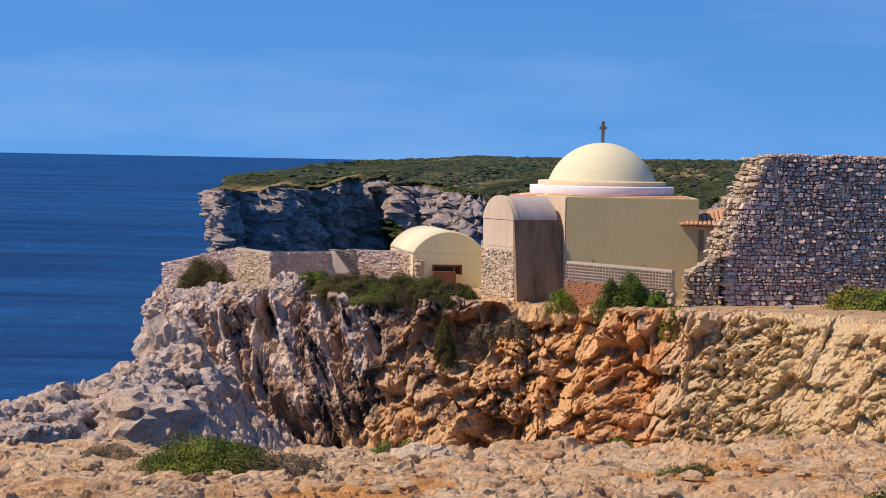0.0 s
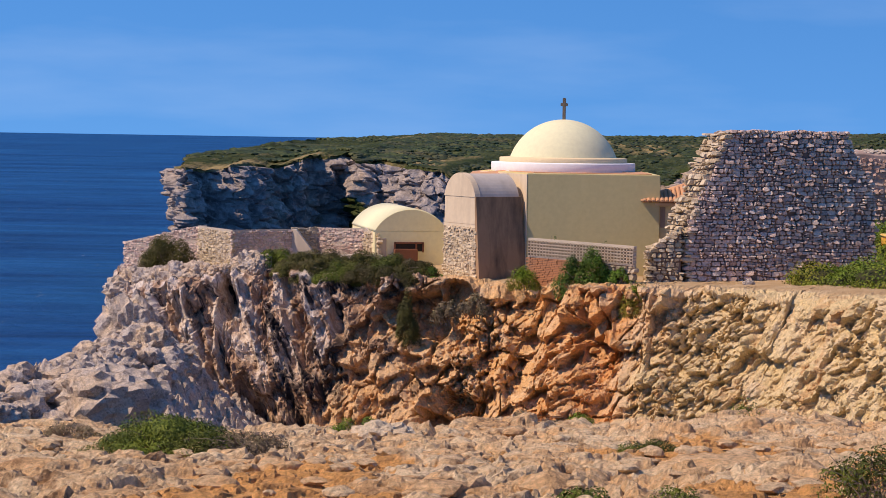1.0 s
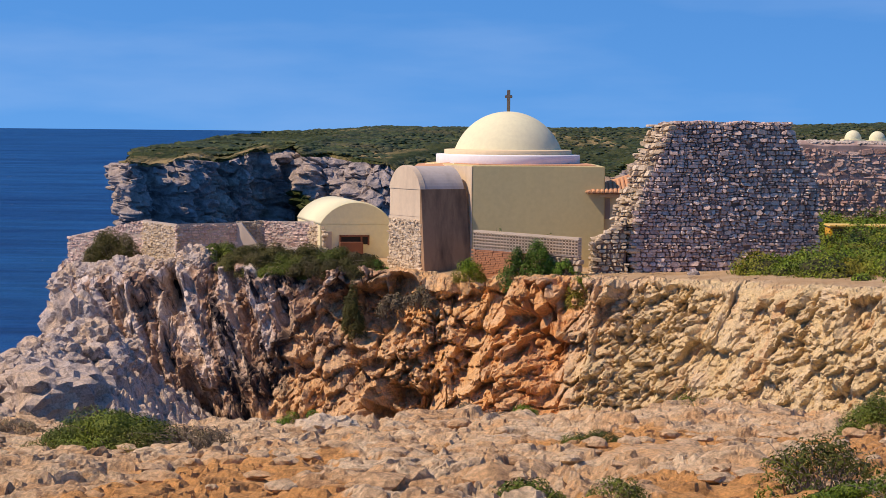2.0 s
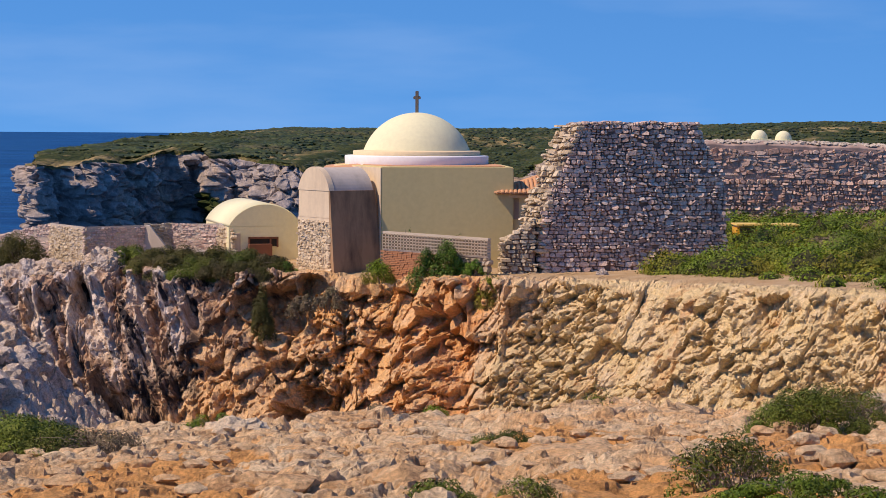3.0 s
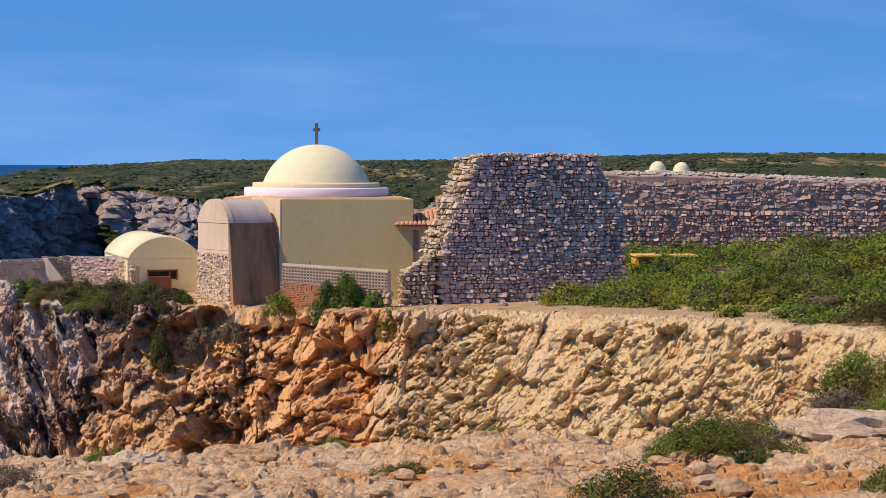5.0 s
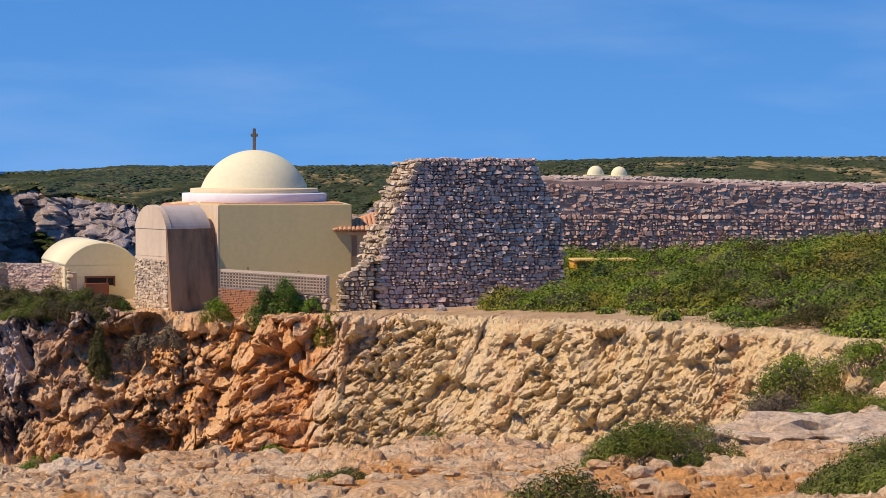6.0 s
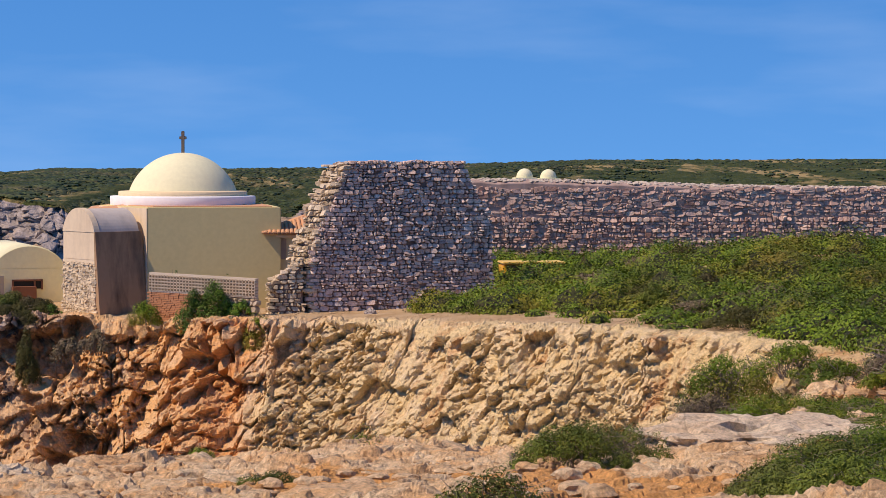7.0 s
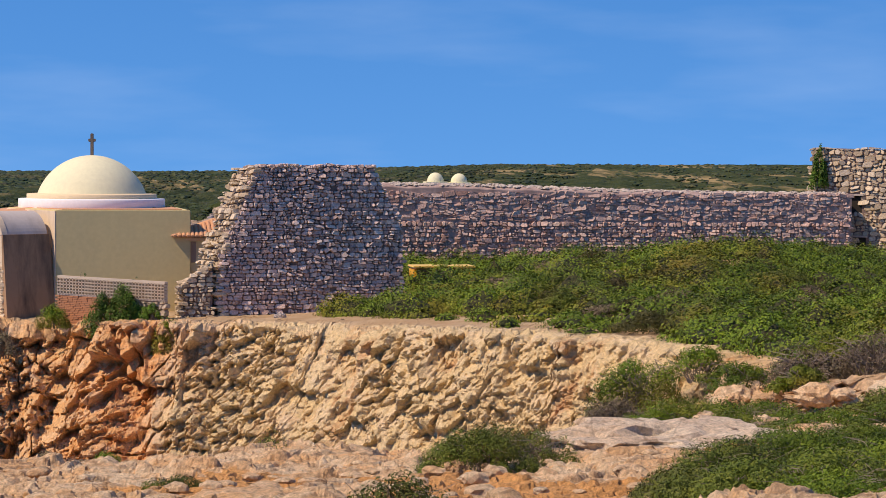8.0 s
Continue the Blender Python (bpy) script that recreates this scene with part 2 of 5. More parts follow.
# near-black green for cushion cores: the shade inside the scrub as colour
M_CORE_SHADE = plaster("dark_core_shade", (0.035, 0.04, 0.012), (0.05, 0.035, 0.015), 0.8)
M_TWIG = plaster("grey_twig", (0.24, 0.19, 0.15), (0.12, 0.09, 0.07), 0.5)


def far_mat():
    m = Mat("far_headland", 0.95, 0.15)
    rock = m.mix(m.ramp(m.noise(0.06, 7, 0.7, warp=0.5), (0.42, 0.0), (0.6, 1.0)), (0.40, 0.35, 0.33), (0.50, 0.41, 0.34))
    rock = m.mix(m.ramp(m.noise(0.11, 7, 0.75, m.stretch(m.co, (1, 0.4, 0.8), (0, 0.6, 0))), (0.5, 0.0), (0.64, 0.85)), rock, (0.20, 0.185, 0.185))
    rock = m.mix(m.ramp(m.noise(0.05, 5, 0.6), (0.56, 0.0), (0.66, 0.7)), rock, (0.40, 0.26, 0.13))
    veg = m.mix(m.ramp(m.noise(0.12, 6, 0.7), (0.4, 0.0), (0.65, 1.0)), (0.03, 0.048, 0.012), (0.075, 0.085, 0.025))
    veg = m.mix(m.ramp(m.noise(0.03, 6, 0.7, m.stretch(m.co, (1, 0.25, 1))), (0.54, 0.0), (0.62, 0.8)), veg, (0.42, 0.31, 0.14))
    rock = m.mix(1.0, rock, m.ramp(m.noise(0.55, 6, 0.75), (0.32, 0.55), (0.66, 1.25)), "MULTIPLY")
    t = m.math("ADD", m.attr("top"), m.math("SUBTRACT", m.noise(0.07, 6, 0.7), 0.5))
    m.colour(m.mix(m.ramp(t, (0.45, 0.0), (0.55, 1.0)), rock, veg)).bump(m.noise(0.25, 8, 0.7), 1.5)
    return m.m


def sea_mat():
    m = Mat("atlantic_water", 0.45, 0.12)
    swell = m.noise(1.0, 6, 0.62, m.stretch(m.co, (0.005, 0.022, 1.0), (0, 0, 0.1)))
    c = m.mix(m.ramp(swell, (0.35, 0.0), (0.65, 1.0)), (0.002, 0.032, 0.125), (0.008, 0.085, 0.25))
    chop = m.noise(1.0, 6, 0.7, m.stretch(m.co, (0.03, 0.16, 1.0), (0, 0, 0.1)))
    c = m.mix(1.0, c, m.ramp(chop, (0.34, 0.72), (0.66, 1.35)), "MULTIPLY")
    foam = m.ramp(m.noise(1.0, 5, 0.7, m.stretch(m.co, (0.34, 0.05, 1.0), (0, 0, 0.1))), (0.69, 0.0), (0.72, 0.7))
    m.colour(m.mix(foam, c, (0.75, 0.8, 0.82)))
    m.bump(m.noise(1.0, 8, 0.68, m.stretch(m.co, (0.05, 0.10, 1.0), (0, 0, 0.2))), 4.0, 0.9)
    return m.m


M_FAR, M_SEA = far_mat(), sea_mat()


# ---------- noise on arrays ----------
def rnd(i, j, k, seed):
    h = (i.astype(np.int64) * 374761393 + j.astype(np.int64) * 668265263 + k.astype(np.int64) * 2147483647 + seed * 974634533) & 0xFFFFFFFF
    h = ((h ^ (h >> 13)) * 1274126177) & 0xFFFFFFFF
    h = ((h ^ (h >> 16)) * 2246822519) & 0xFFFFFFFF
    return ((h ^ (h >> 15)) & 0xFFFFFF) / float(0x1000000)


def vnoise(p, seed=0):
    c = np.floor(p)
    f = p - c
    f = f * f * (3 - 2 * f)
    i, j, k = c[:, 0], c[:, 1], c[:, 2]
    out = 0
    for a in (0, 1):
        for b in (0, 1):
            for d in (0, 1):
                w = (f[:, 0] if a else 1 - f[:, 0]) * (f[:, 1] if b else 1 - f[:, 1]) * (f[:, 2] if d else 1 - f[:, 2])
                out = out + w * rnd(i + a, j + b, k + d, seed)
    return out * 2 - 1


def fbm(p, octaves=4, seed=0, gain=0.5):
    out, a = 0, 1.0
    for o in range(octaves):
        out = out + a * vnoise(p * 2 ** o + 17.3 * o, seed + o)
        a *= gain
    return out


def facets(p, seed=0, ramp=0.12, shelf=0.0):
    """Broken-rock relief: every Voronoi cell is a plane with its own height and tilt; also the distance to the cell's edge.
    shelf: how far the planes lean back, so that each one juts out at its foot."""
    c = np.floor(p)
    best, second = np.full(len(p), 9.0), np.full(len(p), 9.0)
    h = np.zeros(len(p))
    for a in (-1, 0, 1):
        for b in (-1, 0, 1):
            for d in (-1, 0, 1):
                i, j, k = c[:, 0] + a, c[:, 1] + b, c[:, 2] + d
                r = [rnd(i, j, k, seed + s) for s in range(6)]
                off = [p[:, q] - ((i, j, k)[q] + r[q]) for q in range(3)]
                dist = off[0] ** 2 + off[1] ** 2 + off[2] ** 2
                val = (r[3] - 0.5) * 1.2 + (r[4] - 0.5) * off[0] * 1.9 + (r[5] - 0.5 - shelf) * off[2] * (0.9 + 1.2 * shelf) + (r[3] - 0.5) * off[1]
                near = dist < best
                second = np.where(near, best, np.minimum(second, dist))
                h = np.where(near, val, h)
                best = np.where(near, dist, best)
    edge = np.sqrt(second) - np.sqrt(best)
    return h * smooth(edge, 0, ramp), edge


def smooth(x, a, b):
    t = np.clip((x - a) / (b - a), 0, 1)
    return t * t * (3 - 2 * t)


# ---------- mesh helpers ----------
def mesh(name, verts, faces, mat, parent=None, label="", soft=False):
    me = bpy.data.meshes.new(name)
    if isinstance(verts, np.ndarray):
        verts = verts.tolist()
    if isinstance(faces, np.ndarray):
        faces = faces.tolist()
    me.from_pydata(verts, [], faces)
    me.materials.append(mat)
    if soft:
        me.polygons.foreach_set("use_smooth", [True] * len(me.polygons))
    ob = new(name, me)
    if parent:
        ob.parent = parent
    if label:
        ob["label"] = label
    return ob


def part(name, bm, mat, parent=None, label="", soft=False):
    me = bpy.data.meshes.new(name)
    bmesh.ops.recalc_face_normals(bm, faces=bm.faces)
    bm.to_mesh(me)
    bm.free()
    me.materials.append(mat)
    if soft:
        me.polygons.foreach_set("use_smooth", [True] * len(me.polygons))
    ob = new(name, me)
    if parent:
        ob.parent = parent
    if label:
        ob["label"] = label
    return ob


def thing(name, label, category, place=(0, 0, 0), group="", kind=""):
    ob = tagged(new(name), label, category, group, kind)
    ob.location = place
    return ob


def sheet(name, P, mat, attrs=None, soft=True):
    """A grid mesh from an array rows x columns x 3."""
    n, k = P.shape[:2]
    idx = np.arange(n * k).reshape(n, k)
    faces = np.stack([idx[:-1, :-1], idx[:-1, 1:], idx[1:, 1:], idx[1:, :-1]], -1).reshape(-1, 4)
    ob = mesh(name, P.reshape(-1, 3), faces, mat, soft=soft)
    for key, v in (attrs or {}).items():
        ob.data.attributes.new(key, "FLOAT", "POINT").data.foreach_set("value", np.ascontiguousarray(v, dtype=np.float32).ravel())
    return ob


def box_bm(x0, x1, y0, y1, z0, z1, bevel=0.0):
    bm = bmesh.new()
    bmesh.ops.create_cube(bm, size=1)
    for v in bm.verts:
        v.co = ((x0 + x1) / 2 + v.co.x * (x1 - x0), (y0 + y1) / 2 + v.co.y * (y1 - y0), (z0 + z1) / 2 + v.co.z * (z1 - z0))
    if bevel:
        bmesh.ops.bevel(bm, geom=bm.edges[:], offset=bevel, segments=2, affect="EDGES")
    return bm


def prism_bm(outline, z0, z1, bevel=0.0):
    """An upright prism over a plan outline; z1 may be a list, one height a corner."""
    bm = bmesh.new()
    tops = z1 if isinstance(z1, (list, tuple)) else [z1] * len(outline)
    lo = [bm.verts.new((x, y, z0)) for x, y in outline]
    hi = [bm.verts.new((x, y, z)) for (x, y), z in zip(outline, tops)]
    n = len(lo)
    bm.faces.new(lo[::-1])
    bm.faces.new(hi)
    for i in range(n):
        bm.faces.new((lo[i], lo[(i + 1) % n], hi[(i + 1) % n], hi[i]))
    if bevel:
        bmesh.ops.bevel(bm, geom=bm.edges[:], offset=bevel, segments=2, affect="EDGES")
    return bm


def lathe_bm(profile, x, y, steps=64):
    bm = bmesh.new()
    rings = []
    for r, z in profile:
        if r < 1e-6:
            rings.append([bm.verts.new((x, y, z))])
        else:
            rings.append([bm.verts.new((x + r * math.cos(2 * math.pi * i / steps), y + r * math.sin(2 * math.pi * i / steps), z)) for i in range(steps)])
    for a, b in zip(rings, rings[1:]):
        for i in range(steps):
            j = (i + 1) % steps
            q = [a[i], a[j], b[j], b[i]] if len(a) > 1 and len(b) > 1 else ([a[0], b[j], b[i]] if len(a) == 1 else [a[i], a[j], b[0]])
            bm.faces.new(q)
    return bm


# ---------- sea ----------
SEA = -38.4
tagged(mesh("water", [(-4600, -1500, SEA), (4600, -1500, SEA), (4600, 4950, SEA), (-4600, 4950, SEA)], [(0, 1, 2, 3)], M_SEA),
       "deep blue ocean with small white crests", "sea", kind="structure")

# ---------- land heights ----------
HEIGHTS = np.array([(6, 95, -4.95), (12, 95, -4.85), (15, 104, -4.3), (18, 115, -4.3), (28, 95, -2.35), (41, 112, -4.2), (30, 84, -3.9),
                    (21, 72, -4.2), (15.6, 77, -4.4), (9, 87, -4.7), (-10, 104, -5.3), (-19, 108, -6.1), (-4, 100, -5.15), (2, 97, -5.1),
                    (15.5, 52, -4.0), (40, 62, -3.0), (45, 92, -3.6), (18.4, 72, -4.25), (12.5, 82, -4.5), (-6.2, 97.3, -4.95), (-13.6, 100.5, -5.0),
                    (17, 44, -3.2), (18.5, 49, -3.1), (60, 40, -1.5), (0, 130, -5.2), (40, 130, -4.5), (-17, 101, -5.9), (20, 60, -4.1)])
_d = np.linalg.norm(HEIGHTS[:, None, :2] - HEIGHTS[None, :, :2], axis=2)
_w = np.linalg.solve(_d + 0.4 * np.eye(len(HEIGHTS)) * -1, HEIGHTS[:, 2] + 4.0)


def land(x, y):
    x, y = np.asarray(x, float), np.asarray(y, float)
    out = np.full(x.shape, -4.0)
    for (a, b, _), w in zip(HEIGHTS, _w):
        out = out + w * np.sqrt((x - a) ** 2 + (y - b) ** 2)
    return out


def spline(table, n, even=False):
    """Catmull-Rom through the rows of a table, n samples spread by length in plan; with the row index of each."""
    T = np.array(table, float)
    T = np.vstack([2 * T[0] - T[1], T, 2 * T[-1] - T[-2]])
    u = np.linspace(0, len(table) - 1, 4000)

    def at(u):
        i = np.clip(u.astype(int), 0, len(table) - 2)
        f = (u - i)[:, None]
        a, b, c, d = T[i], T[i + 1], T[i + 2], T[i + 3]
        return 0.5 * (2 * b + (c - a) * f + (2 * a - 5 * b + 4 * c - d) * f ** 2 + (3 * b - a - 3 * c + d) * f ** 3)
    q = at(u)
    s = np.concatenate([[0], np.cumsum(np.linalg.norm(np.diff(q[:, :2], axis=0), axis=1))])
    u = np.linspace(0, len(table) - 1, n) if even else np.interp(np.linspace(0, s[-1], n), s, u)
    return u, at(u)


# ---------- headland with the cove's cliffs: rim, foot and inland end of each section ----------
SECTIONS = [(-21.2, 116, -21.0, 113, -20, -20, 130), (-19.2, 106.0, -18.2, 103, -14, -17, 130), (-17.2, 101.8, -16.2, 100.8, -13, -13, 130),
            (-13.6, 100.6, -12.6, 99.2, -13, -9, 130), (-10, 99.2, -9.0, 96.8, -13, -4, 130), (-6.2, 97.3, -5.2, 90.2, -13, 0, 130),
            (-3.6, 96.3, -2.6, 89.0, -13, 4, 130), (-0.2, 95.6, 0.4, 87.6, -12.5, 8, 130), (1.7, 94.0, 2.2, 86.2, -12, 12, 130),
            (3.5, 92.4, 3.1, 85.8, -11.5, 16, 130), (5.2, 91.3, 4.4, 85.4, -11, 20, 130), (9, 87, 6.5, 83.6, -11, 26, 130),
            (12.5, 81.5, 9.8, 78.4, -11, 34, 128), (15.6, 77, 13.4, 73.6, -10.5, 44, 122), (18.4, 72, 16.4, 68.6, -9, 55, 105),
            (20, 67, 17.4, 64.5, -7.5, 60, 85), (19.6, 61, 16.6, 59.5, -6.5, 62, 66), (17, 55, 14.5, 52, -5.4, 62, 54),
            (17.2, 49.5, 15.2, 46.5, -4.5, 62, 46), (21, 46, 20, 43, -4.1, 62, 40)]


def headland():
    n = 2000
    u, S = spline(SECTIONS, n)
    rim, foot, inn = S[:, 0:2], S[:, 2:5], S[:, 5:7]
    q = np.column_stack([rim, 0 * u])
    rim = rim + np.column_stack([0.35 * fbm(q * 0.9, 4, 201), 0.9 * fbm(q * 0.5, 5, 203, 0.6)])
    notch = np.clip(fbm(np.column_stack([rim * 0.55, 0 * u]), 4, 209, 0.6) + 0.15, 0, 1) * np.interp(u, [0, 3, 5, 9, 10.5, 20], [0.6, 0.6, 0.75, 0.75, 0.35, 0.3])
    zr = land(rim[:, 0], rim[:, 1]) - notch
    tan = np.gradient(S[:, 0:2], axis=0)
    tan /= np.linalg.norm(tan, axis=1)[:, None]
    out = np.stack([tan[:, 1], -tan[:, 0]], 1)
    rows, tops, downs = [], [], []
    lumps = fbm(np.column_stack([u * 2.3, u * 0, u * 0]), 4, 37)
    for f in np.linspace(1, 0, 44) ** 3.0:                  # inland, towards the rim
        q = rim + (inn - rim) * f
        far = np.linalg.norm(q - rim, axis=1)
        rows.append(np.column_stack([q, land(q[:, 0], q[:, 1]) - notch * np.exp(-far / 0.9)]))
        tops.append(smooth(far, 0.3, 2.6)), downs.append(0.0)
    w = np.interp(u, [0, 3.5, 5, 7.5, 9.5, 11, 19], [0.3, 0.25, 0.55, 0.7, 0.75, 1.0, 1.0])
    for v in np.concatenate([np.linspace(0, 0.75, 96)[1:], np.linspace(0.75, 1, 12)[1:]]):                    # down the face
        lean = v ** np.where(w > 0.8, 1.05, 1.5 - 0.3 * w)
        q = rim + (foot[:, :2] - rim) * lean[:, None]
        # the chapel's rock is undercut low down
        vj = v + 0.10 * lumps
        cave = np.exp(-((u - 6.0) / 0.45) ** 2) * smooth(vj, 0.52, 0.64) * 2.4 + np.exp(-((u - 8.0) / 0.35) ** 2) * smooth(vj, 0.2, 0.3) * (1 - smooth(vj, 0.36, 0.42)) * 1.2
        q = q - out * cave[:, None]
        rows.append(np.column_stack([q, zr + (foot[:, 2] - zr) * v]))
        tops.append(0 * u), downs.append(v)
    P = np.array(rows)
    U = np.broadcast_to(u, P.shape[:2])
    V = np.array(downs)[:, None] + 0 * U
    flat = P.reshape(-1, 3)
    uu, vv = U.ravel(), V.ravel()
    face = smooth(vv, 0.0, 0.035)
    uz = uu + 0.5 * fbm(flat * 0.4, 3, 207) + 0.9 * vv
    left, mid, right = 1 - smooth(uu, 3.6, 5.2), smooth(uu, 3.6, 5.2) * (1 - smooth(uz, 9.2, 10.6)), smooth(uz, 9.2, 10.6)
    big = fbm(flat * (0.22, 0.22, 0.22), 3, 5)
    # slanting grooves on the pale face
    lean = np.column_stack([flat[:, 0] + 0.42 * flat[:, 2], flat[:, 1], flat[:, 2]])
    groove = 1 - 2 * np.abs(fbm(lean * (0.55, 0.3, 0.16), 4, 11, 0.5))
    tall = np.column_stack([lean[:, 0], flat[:, 1], flat[:, 2] * 0.55])
    warp = np.column_stack([fbm(flat * 0.8 + s, 4, 41 + k, 0.6) for k, s in enumerate((0.0, 31.7, 67.3))])
    tall = tall + 0.42 * warp
    lean = lean + 0.15 * warp
    f1, e1 = facets(tall * 0.62, 3)
    f2, e2 = facets(tall * 1.5, 7, 0.22)
    f3, e3 = facets(lean * (4.2, 4.2, 2.4), 19, 0.40)
    f4, e4 = facets(flat * (7.5, 7.5, 5.5), 29, 0.5)
    strata = fbm(flat * (0.25, 0.25, 2.6), 3, 23)
    fine = fbm(flat * 5.0, 3, 31)
    f0, e0 = facets(tall * 0.30, 33)
    crack = 1 - smooth(e2, 0.0, 0.10)
    # angular chunks that jut out at their feet, leaning the other way on the cream face
    rock = np.column_stack([flat[:, 0] - 0.22 * flat[:, 2], flat[:, 1], flat[:, 2] * 0.85]) + 0.05 * warp
    g0, h0 = facets(rock * 0.34, 133, 0.10, 0.45)
    g1, h1 = facets(rock * 0.85, 135, 0.10, 0.5)
    g2, h2 = facets(rock * 2.0, 137, 0.14, 0.5)
    g3, h3 = facets(rock * 4.6, 139, 0.22, 0.4)
    rut = 1 - 2 * np.abs(fbm(lean * (1.5, 0.6, 0.26), 3, 13, 0.5))
    d = left * (0.6 * big + 0.75 * groove + 0.28 * rut + 0.6 * f0 + 0.30 * f1 + 0.12 * f2 + 0.05 * f3 + 0.10 * g2 + 0.05 * g3 - 0.12 * crack)
    g4, h4 = facets(rock * 3.1 + 5.0, 141, 0.14, 0.45)
    bare = np.clip(1.0 + 1.0 * fbm(flat * 0.33, 3, 143), 0.45, 1.7)      # broken and smooth stretches
    g2, g3, g4, h2 = g2 * bare, g3 * bare, g4 * bare, h2 + 0.05 * (1.7 - bare)
    d += mid * (0.9 * big + 1.25 * g0 + 0.80 * g1 - 0.35 * (1 - smooth(h1, 0, 0.07)) + 0.32 * g2 + 0.17 * g4 + 0.13 * g3 + 0.08 * f4 + 0.14 * strata + 0.15 * groove - 0.12 * (1 - smooth(h2, 0, 0.09)))
    d += right * (0.45 * big + 0.60 * g0 + 0.52 * g1 + 0.32 * g2 + 0.20 * g4 + 0.17 * g3 + 0.10 * f4 + 0.25 * groove + 0.14 * rut - 0.12 * (1 - smooth(h2, 0, 0.1)) - 0.06 * (1 - smooth(h4, 0, 0.12)))
    d = d * face + 0.055 * fbm(flat * 2.4, 5, 31, 0.6) * face
    o = np.broadcast_to(out, P.shape[:2] + (2,)).reshape(-1, 2)
    flat[:, 0] += o[:, 0] * d * 0.40
    flat[:, 1] += o[:, 1] * d * 1.10
    flat[:, 2] += d * 0.12
    # rough ground on top, knobbly near the pale rim
    knob = (0.10 * g2 + 0.05 * fine + 0.06 * big + 0.05 * g3) * (1 - face) * (1 - 0.8 * np.array(tops).ravel())
    flat[:, 2] += knob
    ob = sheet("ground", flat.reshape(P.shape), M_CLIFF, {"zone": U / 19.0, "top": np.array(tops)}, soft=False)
    tagged(ob, "weathered limestone headland with ochre and cream cliffs", "cliff", kind="structure")


headland()


# ---------- pale boulder spur that runs out to the sea ----------
def spur_height(x, y):
    crest = np.interp(y, [52, 78, 84, 92, 104], [-25.5, -20.0, -18.2, -17.2, -17.0])
    z = np.interp(y, [52, 62, 70, 78, 84, 92, 104], [-12.0, -10.2, -9.1, -8.3, -7.9, -7.9, -8.8])
    return z - 0.9 * np.clip(crest - x, 0, 99) - 0.06 * np.clip(x - crest, 0, 99) - 0.75 * np.clip(x - crest - 1.6, 0, 99)


def spur():
    X, Y = np.meshgrid(np.linspace(-32, -9, 330), np.linspace(62, 104, 360))
    Z = spur_height(X, Y)
    p = np.stack([X, Y, Z], -1).reshape(-1, 3)
    f1, e1 = facets(p * 0.4, 41)
    f2, e2 = facets(p * 1.1, 43, 0.3)
    f3, e3 = facets(p * 2.6, 47, 0.4)
    f4, e4 = facets(p * 5.5, 49, 0.5)
    Z = Z.ravel() + 0.5 * f1 + 0.34 * f2 + 0.13 * f3 + 0.05 * f4 - 0.20 * (1 - smooth(e2, 0, 0.25)) - 0.07 * (1 - smooth(e3, 0, 0.25)) + 0.12 * fbm(p * 2, 5, 51, 0.6)
    ob = sheet("rock_spur", np.stack([X.ravel(), Y.ravel(), Z], 1).reshape(X.shape + (3,)), M_SPUR, soft=False)
    tagged(ob, "pale grey limestone slope falling towards the sea", "rocks", kind="structure")


spur()


# ---------- near side of the cove: worn limestone pavement ----------
def near_height(x, y):
    base = np.where(y > 6, 0.25 - 0.0945 * y, -0.32) + 0.03 * x
    edge = 33.2 + 0.9 * np.sin(x * 0.55) + 0.5 * np.sin(x * 1.7 + 1.0)
    gone = smooth(y, edge, edge + 5.0) * (1 - smooth(x, 6.0, 10.5))
    rise = smooth(y, 32, 41) * smooth(x, 6.0, 10.5)
    return base - 11.0 * gone + 0.3 * rise - 1.1 * smooth(y, 36.0, 42.5) * smooth(x, 8.5, 11.5)


